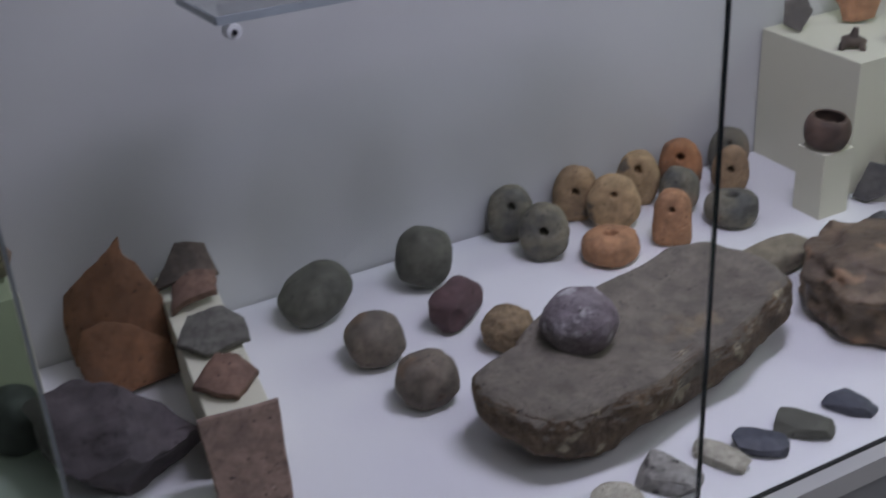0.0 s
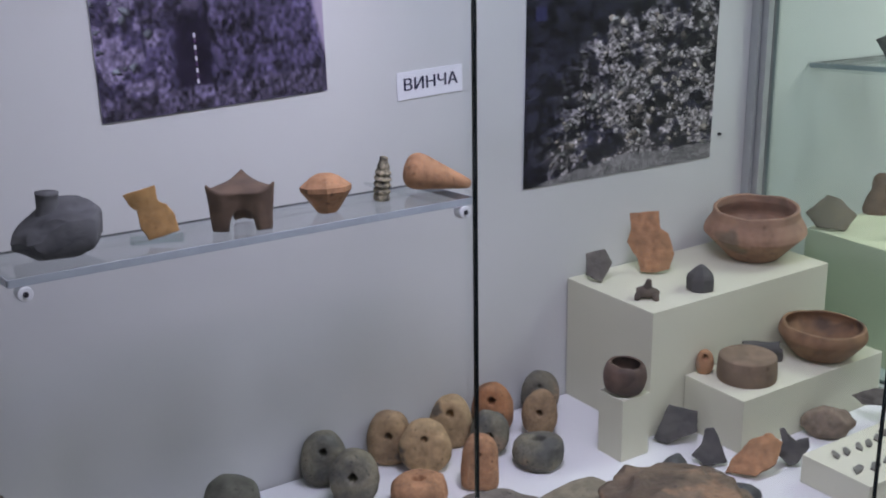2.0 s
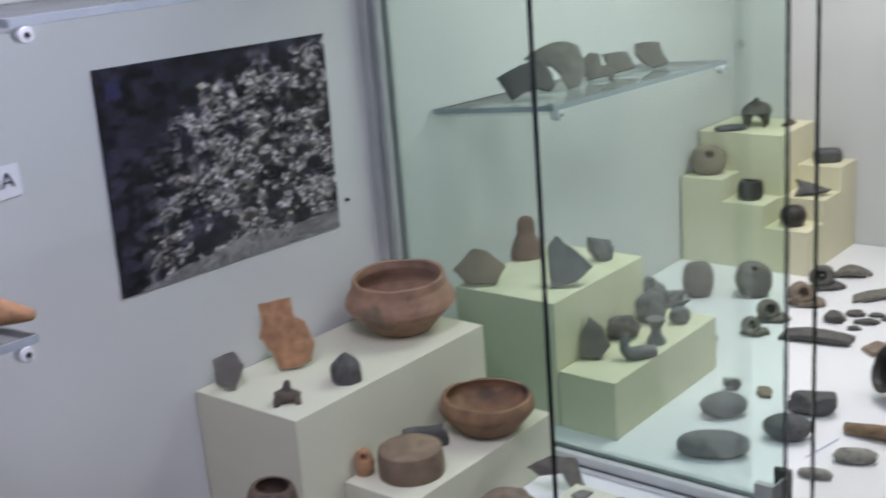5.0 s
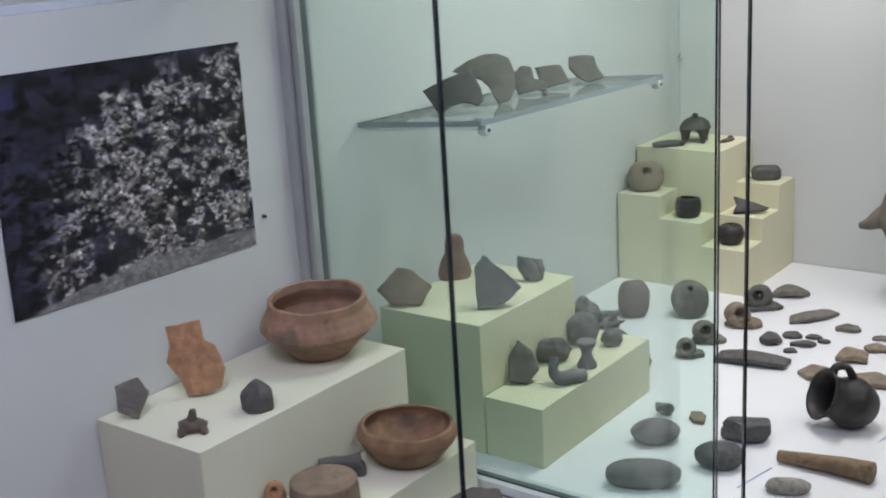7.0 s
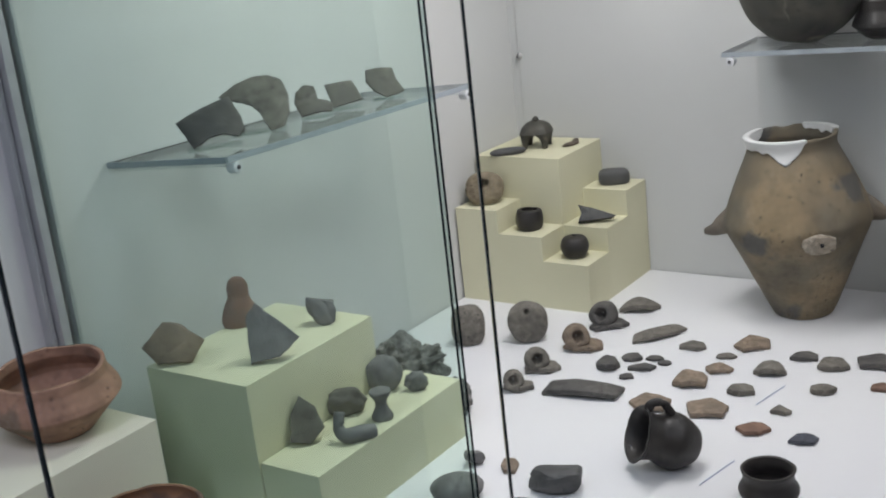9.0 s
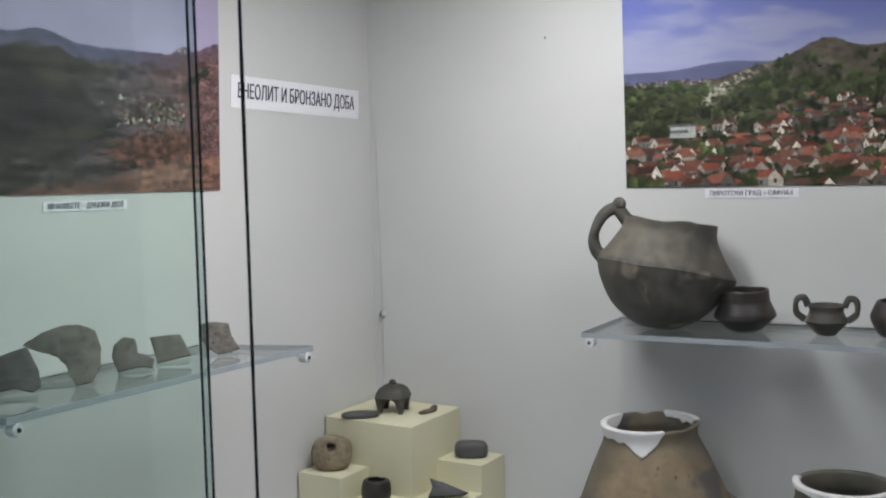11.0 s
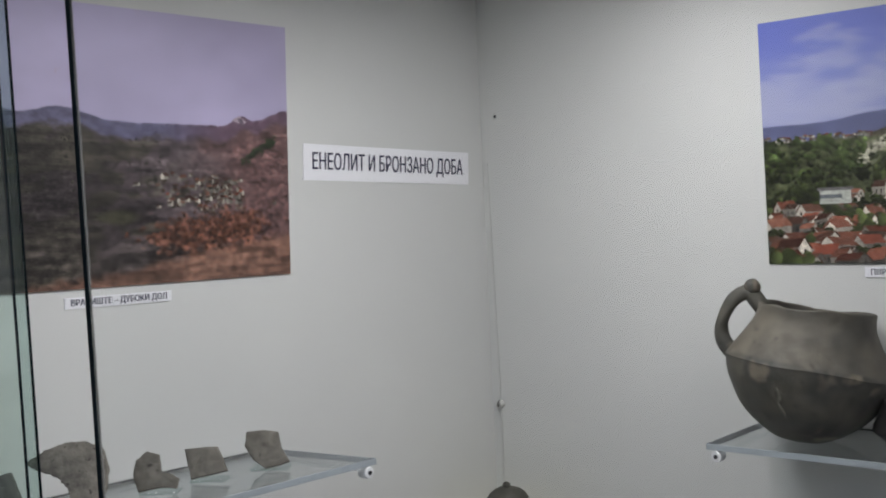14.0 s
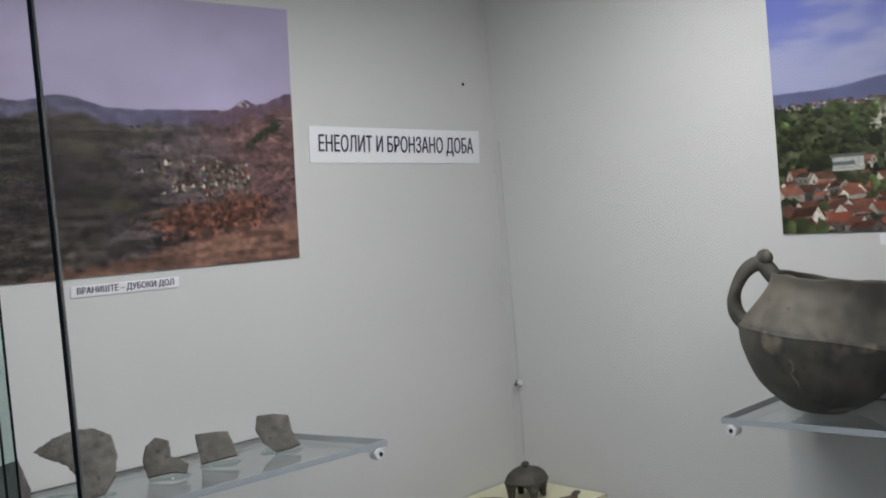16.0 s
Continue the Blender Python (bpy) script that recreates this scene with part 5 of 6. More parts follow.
def broken_bar():
    root = thing("dark_fragment", "dark broken clay bar with two stub ends", "clay fragment", pose(1.498, 1.262, B1 - 0.0008, 0, 0, -49))
    part("bar", tube_mesh("bar", [(-0.028, 0, 0.018), (-0.010, 0, 0.022), (0.012, 0, 0.021), (0.029, 0, 0.022)], (0.012, 0.0105, 0.0105, 0.0125), SHERD_DARK, 18, 12), None, root)
    for x in (-0.024, 0.024):
        part("stub", tube_mesh("stub", [(x, 0, 0.018), (x * 1.1, 0.001, 0.009), (x * 1.12, 0.001, 0.0004)], (0.010, 0.009, 0.0075), SHERD_DARK, 10, 12), None, root)


broken_bar()
weight("tiny orange pierced clay figure fragment", 1.383, 1.277, B1, 0.030, 0.020, 0.044, 46, CLAY_ORANGE, top=0.7, hole=0.12)
pottery("small_cup", "small red-brown globular cup with an uneven mouth", "cup", 1.213, 1.281, 0.803,
        pot_mesh("small_cup", [(0.018, 0), (0.028, 0.006), (0.0335, 0.024), (0.0315, 0.039), (0.0265, 0.048)], 0.005, POT_CUP, 9, 0.03, 0.003), (3, 3, 0))
sherd("dark rounded sherd leaning on the plinth", 1.314, 1.266, Z1, 0.068, 0.062, 0.012, 45, SHERD_DARK, lean=62, bend=0.2, corners=5)
sherd("dark triangular sherd standing upright", 1.303, 1.182, Z1, 0.054, 0.060, 0.010, 47, SHERD_DARK, lean=66, outline=[(-1, -0.5), (-0.2, -1), (1, -0.7), (0.35, 0.7), (0.1, 1), (-0.3, 0.9), (-0.5, 0.1)])
sherd("orange oval potsherd leaning on its edge", 1.336, 1.124, Z1, 0.080, 0.068, 0.010, 49, CLAY_ORANGE, lean=52, bend=0.25, outline=[(-1, -0.9), (0.1, -1), (0.8, -0.3), (1, 0.7), (0.5, 1), (-0.2, 0.6), (-0.8, -0.3)])
sherd("dark jagged clay fragment with two horns", 1.405, 1.108, Z1, 0.046, 0.056, 0.016, 51, SHERD_DARK, lean=70, name="jagged_fragment", category="clay fragment", bend=0.1, outline=[(-0.2, -1), (0.3, -0.8), (1, 0.1), (0.9, 0.6), (0.45, 0.5), (0.1, 0.35), (-0.3, 0.6), (-0.7, 1), (-1, 0.9), (-0.75, 0.2), (-0.95, -0.5)])
stone("pink_clay_lump", "tan-brown clay lump with a dent", 1.510, 1.130, Z1, 0.076, 0.042, 0.056, -53, SHERD_TAN, "clay fragment", rough=0.18, lumps=1.9)
sherd("bent grey-brown sherd against the plinth", 1.625, 1.120, Z1, 0.086, 0.062, 0.012, 55, SHERD_GREY, lean=58, bend=0.5, outline=[(-1, 0.6), (-0.2, 1), (0.7, 0.9), (1, -0.7), (0.7, -1), (0.3, 0.2), (-0.6, 0.1)])

TOOLS = "small flint tools on the tray"


def flake(x, y, w, d, turn, material=FLINT):
    sherd("small grey flint tool on the cream tray", x, y, 0.745, w, d, 0.004, 50, material, name="flint_tool", category="flint tool", group=TOOLS, bend=0.05, turn=turn, corners=5)


for k, (fx, fy) in enumerate([(1.397, 1.026), (1.419, 1.024), (1.446, 1.024), (1.468, 1.023), (1.491, 1.026)]):
    flake(fx, fy, 0.026, 0.010, 105 - 5 * k)
for fx, fy in [(1.387, 0.980), (1.416, 0.973), (1.450, 0.974)]:
    flake(fx, fy, 0.030, 0.013, 70)
for fx, fy in [(1.520, 1.026), (1.558, 1.030), (1.505, 0.993), (1.532, 0.977), (1.563, 0.976)]:
    flake(fx, fy, 0.030, 0.022, 10, SHERD_GREY if fx < 1.54 else FLINT)

# ---------- first showcase: the shelf ----------


def on_shelf(x):
    """The height of the slightly sloping first shelf, 0.19 m from the wall."""
    return SHELF1_Z - 0.0036 + (0.914 - x) * math.tan(radians(0.8))


def grey_vessel():
    clay = surf("grey_clay", (0.13, 0.13, 0.135), (0.085, 0.086, 0.092), 0.8, 20, 220, 0.35)
    root = thing("grey_vessel", "squat grey faceted clay vessel with a stub neck", "vessel", pose(0.408, 1.326, on_shelf(0.415) - 0.0006, 0, 0, -14))
    me = blob_mesh("body", 0.108, 0.084, 0.060, clay, 6, 0.06, 0.012, 0.60, 0.0, 0.02, 1.6, 0.06, 4)
    for v in me.vertices:
        side = max(0.0, -v.co.x / 0.05)
        v.co.z *= 1 - 0.32 * min(1.0, side)
        v.co.x *= 1.06 - 0.14 * v.co.z / 0.06
    part("body", me, None, root)
    part("neck", tube_mesh("neck", [(-0.006, 0, 0.036), (-0.007, 0, 0.050), (-0.007, 0.001, 0.062), (-0.0065, 0.001, 0.070)], (0.022, 0.0135, 0.0118, 0.0130), clay, 14, 14), None, root, "short broken stub neck")


grey_vessel()
sherd("ochre neck sherd standing upright", 0.513, 1.318, on_shelf(0.513) + 0.005, 0.060, 0.062, 0.008, 20, SHERD_OCHRE, lean=76, bend=0.25, jag=0.02, outline=[(-0.15, -1), (0.55, -0.85), (1, -0.72), (0.85, -0.1), (0.62, 0.25), (0.3, 0.42), (0.22, 1), (-0.4, 0.85), (-1, 0.7), (-0.72, 0.25), (-0.52, 0.1), (-0.45, -0.5)])
pottery("acrylic_stand", "small clear acrylic stand under the ochre sherd", "stand", 0.515, 1.312, on_shelf(0.515), mesh_bm("acrylic_stand", box_bm(-0.03, 0.03, -0.012, 0.012, 0, 0.004, 0.001), M_ACRYL), (0, 0, -20))


def footed_altar(label, x, y, z, w, h, az, material, name, corners, turn, arch, body, dome, pull):
    """A clay shell on drawn-out corner legs with arches between them.
    arch: the arches' height, body: the rim's height, dome: the rise of the top, all as parts of h; pull: how far the corners stand out."""
    n, t, step = 96, w * 0.11, 2 * math.pi / corners
    rows = []

    def corner(f):
        return abs(((f - turn) % step) - step / 2) / (step / 2)

    def ring(k, level, inner=0.0):
        out = []
        for j in range(n):
            f = 2 * math.pi * j / n
            g = corner(f)
            low = arch * h * math.sqrt(max(0.0, 1 - (g / (0.62 if corners == 3 else 0.80)) ** 2))
            zz = low + (body * h + 0.45 * pull * h * g ** 4 - low) * min(level, 1.0)
            if level > 1:
                zz = body * h + (level - 1) * dome * h + 0.45 * pull * h * g ** 4 * max(0, 1 - 2 * (level - 1))
            r = (w / 2) * k * (1 - pull * (1 - g ** 1.8)) - inner
            q = Vector((r * math.cos(f), r * math.sin(f), zz))
            s_ = 1 + 0.04 * fbm(q * 45 + Vector((w * 90, h * 70, 0)), 2)
            out.append((q.x * s_, q.y * s_, q.z))
        rows.append(out)

    for k, level in ((0.34, 0.85), (0.52, 0.62), (0.62, 0.2)):
        ring(k, level)
    for k, level in ((0.70, 0.0), (0.82, 0.0), (0.86, 0.06), (0.88, 0.30), (0.92, 0.6), (0.98, 0.88), (1.0, 0.97), (0.96, 1.02), (0.91, 1.28), (0.80, 1.54), (0.60, 1.78), (0.40, 1.91), (0.20, 1.98), (0.05, 2.0)):
        ring(k, level)
    verts = [v for r in rows for v in r]
    faces = [(i * n + j, i * n + (j + 1) % n, (i + 1) * n + (j + 1) % n, (i + 1) * n + j) for i in range(len(rows) - 1) for j in range(n)]
    faces += [tuple(range(n))[::-1], tuple(range((len(rows) - 1) * n, len(rows) * n))]
    return thing(name, label, "clay altar", pose(x, y, z - 0.0006, 0, 0, -az), mesh_of(name, verts, faces, material))


footed_altar("brown three-cornered clay altar on short legs", 0.622, 1.312, on_shelf(0.622), 0.094, 0.064, 26, surf("dark_altar_clay", (0.175, 0.118, 0.082), (0.12, 0.085, 0.065), 0.8, 24, 200, 0.35), "clay_altar", 3, math.radians(90), 0.42, 0.74, 0.10, 0.38)
angular_me = pot_mesh("angular_vessel", [(0.012, 0), (0.015, 0.003), (0.033, 0.027), (0.0335, 0.033), (0.017, 0.045), (0.010, 0.048), (0.001, 0.048)], 0.004, CLAY_ORANGE, 6, 0.24, segs=8, sharp=True, solid=True)
angular_me.set_sharp_from_angle(angle=radians(26))
pottery("angular_vessel", "orange-tan angular clay vessel fragment", "vessel fragment", 0.733, 1.308, on_shelf(0.733), angular_me, (-6, 4, 20))


def coil():
    prof = []
    for i in range(15):
        z = 0.056 * i / 14
        prof.append((0.0108 + 0.0016 * math.sin(z * 720) - 0.006 * max(0, z - 0.034) / 0.022, z))
    pottery("ribbed_figurine", "small ribbed grey-and-tan clay figurine", "figurine", 0.820, 1.322, on_shelf(0.820),
            pot_mesh("ribbed_figurine", prof + [(0.001, 0.0575)], 0.003, surf("striped_clay", (0.40, 0.35, 0.24), (0.05, 0.048, 0.042), 0.85, 120, 300, 0.6), 2, 0.30, segs=28, rows=60, solid=True), (4, 3, 0))


coil()


def clay_horn():
    me = pot_mesh("clay_horn", [(0.003, 0), (0.007, 0.005), (0.015, 0.034), (0.024, 0.068), (0.023, 0.081), (0.015, 0.089), (0.001, 0.092)], 0.004, CLAY_ORANGE, 4, 0.06, solid=True)
    thing("clay_cone", "tan-orange hollow clay cone lying on its side", "clay cone", pose(0.945, 1.300, on_shelf(0.945) + 0.006, 0, -74, -30), me)


clay_horn()

# ---------- second showcase: plinths ----------
plinth("cream plinth with four sherds on it", 1.806, 2.092, 1.236, 1.438, Z1, 0.918, M_CREAM2)
plinth("low cream plinth in front of the taller one", 1.808, 2.158, 1.127, 1.234, Z1, 0.800, M_CREAM2)
C1, C2 = 0.918, 0.800
sherd("brown rounded potsherd leaning on the wall", 1.845, 1.415, C1, 0.092, 0.066, 0.012, 45, SHERD_TAN, lean=64, bend=0.2, corners=6)
fig_me = pot_mesh("clay_figurine", [(0.027, 0), (0.030, 0.012), (0.024, 0.034), (0.017, 0.048), (0.0175, 0.060), (0.015, 0.072), (0.008, 0.080), (0.001, 0.082)], 0.004, SHERD_RED, 3, 0.10, segs=32, solid=True)
for v in fig_me.vertices:
    v.co.y *= 0.62
pottery("clay_figurine", "worn brown clay figurine with a round head", "figurine", 1.990, 1.420, C1, fig_me, (0, 3, -48))
sherd("grey triangular clay fragment standing upright", 1.912, 1.272, C1, 0.074, 0.086, 0.016, 50, STONE_GREY, lean=68, bend=0.1, outline=[(-0.9, -1), (0.2, -0.9), (1, -0.3), (0.1, 0.5), (-0.5, 1), (-0.9, 0.6)])
stone("clay_lump", "grey faceted clay head fragment", 2.046, 1.292, C1, 0.054, 0.042, 0.058, -52, STONE_GREY, "clay fragment", rough=0.2, square=0.75, facets=0.25)
sherd("dark pointed clay fragment on the plinth", 1.898, 1.222, C2, 0.052, 0.072, 0.014, 47, SHERD_GREY, lean=66, outline=[(-1, -0.8), (0.1, -1), (1, -0.4), (0.6, 0.5), (-0.2, 1), (-0.8, 0.3)])
stone("clay_fragment", "brown rounded clay fragment with a lug", 1.985, 1.218, C2, 0.060, 0.034, 0.048, -49, SHERD_GREY, "clay fragment", rough=0.22, lumps=1.9)
stone("clay_fragment", "grey egg-shaped clay fragment", 2.080, 1.215, C2, 0.056, 0.040, 0.062, -51, STONE_GREY, "clay fragment", rough=0.12)


def clay_leg(label, x, y, z, az, flip=1):
    me = tube_mesh("figurine_fragment", [(0.030 * flip, 0.004, 0.010), (0.010 * flip, 0.0, 0.011), (-0.012 * flip, -0.003, 0.012), (-0.022 * flip, 0.004, 0.022), (-0.018 * flip, 0.012, 0.044)], (0.010, 0.012, 0.0115, 0.009, 0.008), STONE_GREY, 24, 16)
    thing("figurine_fragment", label, "clay fragment", pose(x, y, z - 0.0008, 0, 0, -az), me)


clay_leg("grey bent clay foot of a figurine", 1.918, 1.148, C2, 44, 1)
pottery("clay_spool", "small grey waisted clay spool", "spool", 1.993, 1.156, C2,
        pot_mesh("clay_spool", [(0.015, 0), (0.016, 0.006), (0.0095, 0.020), (0.0095, 0.030), (0.016, 0.042), (0.015, 0.047), (0.001, 0.047)], 0.003, STONE_GREY, 5, 0.06, solid=True))
stone("clay_fragment", "small grey clay stub", 2.098, 1.168, C2, 0.036, 0.026, 0.034, -54, STONE_GREY, "clay fragment", rough=0.2)


def slag_heap():
    me = blob_mesh("porous_lump", 0.13, 0.09, 0.105, surf("porous_grey_slag", (0.27, 0.265, 0.25), (0.12, 0.12, 0.115), 0.9, 60, 120, 1.0, None, depth=0.006), 4, 0.42, 0.22, 0.9, 0, 0.25, 2.6, 0, 5)
    thing("porous_slag", "jagged porous grey slag lump behind the plinth", "slag", pose(2.262, 1.315, Z1 - 0.001, 0, 0, -30), me)
    me = blob_mesh("porous_lump", 0.085, 0.06, 0.06, me.materials[0], 9, 0.42, 0.22, 0.9, 0, 0.25, 2.6, 0, 4)
    thing("porous_slag", "small jagged grey slag lump beside the plinth", "slag", pose(2.222, 1.195, Z1 - 0.001, 0, 0, 20), me)


slag_heap()


# the stepped stand in the corner
def step_stand():
    root = thing("stepped_stand", "yellow-cream stepped stand of square blocks in the corner", "plinth", pose(2.716, 1.190, Z1))
    c, e = 0.0935, 0.1015
    for name, i0, i1, j0, j1, h in (("block", 0, 1, 0, 1, 0.100), ("block", 0, 1, 1, 2, 0.151), ("block", 0, 1, 2, 3, 0.201), ("block", 1, 2, 0, 1, 0.150), ("block", 2, 3, 0, 1, 0.205), ("block", 1, 3, 1, 3, 0.291)):
        part(name, box_bm(i0 * c, i1 * c, j0 * e, j1 * e, 0, h, 0), M_CREAM2, root)


step_stand()
vessel = footed_altar("dark clay footed vessel with a small knob", 2.905, 1.395, Z1 + 0.291, 0.082, 0.060, 58, POT_DARK, "footed_vessel", 4, math.radians(30), 0.52, 0.56, 0.42, 0.12)
part("knob", blob_mesh("knob", 0.014, 0.014, 0.012, POT_DARK, 3, 0.05), None, vessel).matrix_basis = pose(0, 0, 0.056)
stone("flat_celt", "dark flat stone celt on the stand", 2.832, 1.425, Z1 + 0.291, 0.078, 0.030, 0.016, -50, STONE_DARK, "stone axe", rough=0.05, square=0.8)
stone("stone_chip", "small dark brown stone chip on the stand", 2.925, 1.325, Z1 + 0.291, 0.046, 0.014, 0.010, -20, SHERD_BARK, "stone chip", rough=0.2)
stone("stone_chip", "small dark brown stone chip on the stand", 2.965, 1.335, Z1 + 0.291, 0.024, 0.012, 0.008, 10, SHERD_BARK, "stone chip", rough=0.2)
weight("brown round pierced mace head", 2.763, 1.448, Z1 + 0.201, 0.076, 0.056, 0.074, 57, surf("brown_stone", (0.27, 0.225, 0.155), (0.19, 0.155, 0.11), 0.8, 30, 220, 0.4), top=0.95, hole=0.095, hole_at=0.18)
pottery("dark_cup", "small dark squat stone cup", "cup", 2.764, 1.345, Z1 + 0.151,
        pot_mesh("dark_cup", [(0.020, 0), (0.026, 0.006), (0.029, 0.022), (0.026, 0.040), (0.022, 0.044)], 0.005, POT_BLACK, 4, 0.06, 0.004), (0, 4, 0))
pottery("dark_globe", "small dark round stone mace head", "mace head", 2.764, 1.243, Z1 + 0.100,
        pot_mesh("dark_globe", [(0.012, 0), (0.022, 0.005), (0.029, 0.023), (0.023, 0.041), (0.010, 0.046)], 0.006, POT_BLACK, 8, 0.03))
sherd("dark pointed stone axe fragment on the stand", 2.858, 1.238, Z1 + 0.150, 0.078, 0.036, 0.020, 62, STONE_DARK, lean=62, name="axe_fragment", category="stone axe", bend=0.0, jag=0.02, outline=[(-1, -1), (0.7, -0.8), (1, -0.5), (-0.3, 0.6), (-0.95, 1), (-0.8, 0.1)])
stone("stone_hammer", "dark rounded stone hammer head", 2.950, 1.240, Z1 + 0.205, 0.066, 0.036, 0.036, -62, STONE_DARK, "stone hammer", rough=0.04, square=0.6)

# ---------- second showcase: large vessels ----------
def amphora():
    x, y = 2.858, 0.806
    root = thing("storage_jar", "large mottled brown storage jar, rim mended with white plaster", "storage jar", pose(x, y, Z1 + 0.0018, 0, -3, -72))
    prof = [(0.050, 0), (0.060, 0.010), (0.112, 0.130), (0.133, 0.178), (0.131, 0.204), (0.108, 0.262), (0.085, 0.312), (0.0805, 0.328), (0.084, 0.346)]
    part("body", pot_mesh("body", prof, 0.008, POT_LARGE, 5, 0.02, 0.010), None, root)
    for s, zz in ((-1, 0.178), (1, 0.185)):
        part("lug", tube_mesh("lug", [(s * 0.108, 0, zz + 0.012), (s * 0.134, 0, zz + 0.004), (s * 0.152, 0, zz - 0.005), (s * (0.172 if s < 0 else 0.160), 0, zz - 0.008)], (0.034, 0.021, 0.013, 0.006), LUG_GREY, 14, 16), None, root)
    plaster_ring(root, prof, math.radians(212), math.radians(78), 0.017, math.radians(262), math.radians(22), 0.026)
    plaster_ring(root, prof, math.radians(40), math.radians(34), 0.008, math.radians(40), math.radians(10), 0.006, "small white plaster patch on the far rim")
    me = blob_mesh("patch", 0.058, 0.010, 0.040, surf("tinted_plaster", (0.42, 0.37, 0.30), (0.34, 0.29, 0.23), 0.9, 40, 240, 0.4), 3, 0.25, 0.05, 0.9, flat=0.0)
    p = part("patch", me, None, root, "pale plaster patch with a dark hole")
    p.matrix_basis = pose(0.036, -0.126, 0.150, 14, 4, 14)
    bm = bmesh.new()
    bmesh.ops.create_cone(bm, cap_ends=True, segments=16, radius1=0.0035, radius2=0.0035, depth=0.003, matrix=pose(0.002, -0.007, 0.022, 90, 0, 0))
    hole = part("hole", bm, M_NAIL, p)


def plaster_ring(root, prof, mid, half, band, dip_at, dip_half, dip, label="white plaster rim repair"):
    """A patch of plaster over part of a pot's rim, 2 mm proud: a band with a ragged lower edge and one deeper, pointed dip."""
    line = spline([(r, z, 0) for r, z in prof], 60)
    top = line[-1].y
    verts, faces, n, rows = [], [], 60, 10

    def radius(z):
        for a, b in zip(line, line[1:]):
            if a.y <= z <= b.y and b.y > a.y:
                return a.x + (b.x - a.x) * (z - a.y) / (b.y - a.y)
        return line[-1].x

    for side in (0, 1):
        for i in range(rows):
            for j in range(n):
                f = mid - half + 2 * half * j / (n - 1)
                e = abs(j / (n - 1) * 2 - 1)
                fade = min(1.0, (1 - e) * 8)
                low = top - (band * (1 + 0.3 * fbm(Vector((f * 5, 3, band * 50)), 3)) + dip * max(0.0, 1 - abs(f - dip_at) / dip_half) ** 1.15 * (1 + 0.12 * noise.noise(Vector((f * 14, 1, 2))))) * fade
                low = min(low, top - 0.002)
                z = low + (top + 0.002 - low) * i / (rows - 1)
                r = radius(min(z, top)) + (0.0016 if side == 0 else -0.0105)
                verts.append((r * math.cos(f), r * math.sin(f), z))
    m = rows * n
    for side in (0, 1):
        for i in range(rows - 1):
            for j in range(n - 1):
                a = side * m + i * n + j
                q = (a, a + 1, a + 1 + n, a + n)
                faces.append(q if side == 0 else q[::-1])
    for j in range(n - 1):
        a, b = (rows - 1) * n + j, m + (rows - 1) * n + j
        faces.append((a, a + 1, b + 1, b))
        a, b = j, m + j
        faces.append((a, b, b + 1, a + 1))
    for i in range(rows - 1):
        a, b = i * n, m + i * n
        faces.append((a, a + n, b + n, b))
        a, b = i * n + n - 1, m + i * n + n - 1
        faces.append((a, b, b + n, a + n))
    part("plaster_rim", mesh_of("plaster_rim", verts, faces, PLASTER), None, root, label)


amphora()


def second_jar():
    root = thing("storage_jar", "wide olive-brown jar with a white plaster repair at the neck", "storage jar", pose(2.852, 0.492, Z1 - 0.0008, 0, 0, -80))
    prof = [(0.070, 0), (0.088, 0.010), (0.130, 0.085), (0.138, 0.122), (0.132, 0.150), (0.088, 0.236), (0.078, 0.262), (0.080, 0.286)]
    part("body", pot_mesh("body", prof, 0.008, POT_OLIVE, 11, 0.02, 0.003), None, root)
    plaster_ring(root, prof, math.radians(268), math.radians(100), 0.006, math.radians(272), math.radians(40), 0.058)
    for s in (-1, 1):
        part("lug", blob_mesh("lug", 0.03, 0.02, 0.022, POT_OLIVE, 2), None, root).matrix_basis = pose(s * 0.134, 0, 0.112)


second_jar()

SB = SHELFB_Z + 0.0036


def on_shelf_b(y):
    """The height of the slightly sloping shelf on the east wall."""
    return SHELFB_Z + 0.0004 + (0.935 - y) * math.tan(radians(1.6))


def handle(parent, points, radius, material, squash=1.3):
    return part("handle", tube_mesh("handle", points, (radius * 1.1, radius, radius, radius * 1.1), material, 30, 14, squash), None, parent)


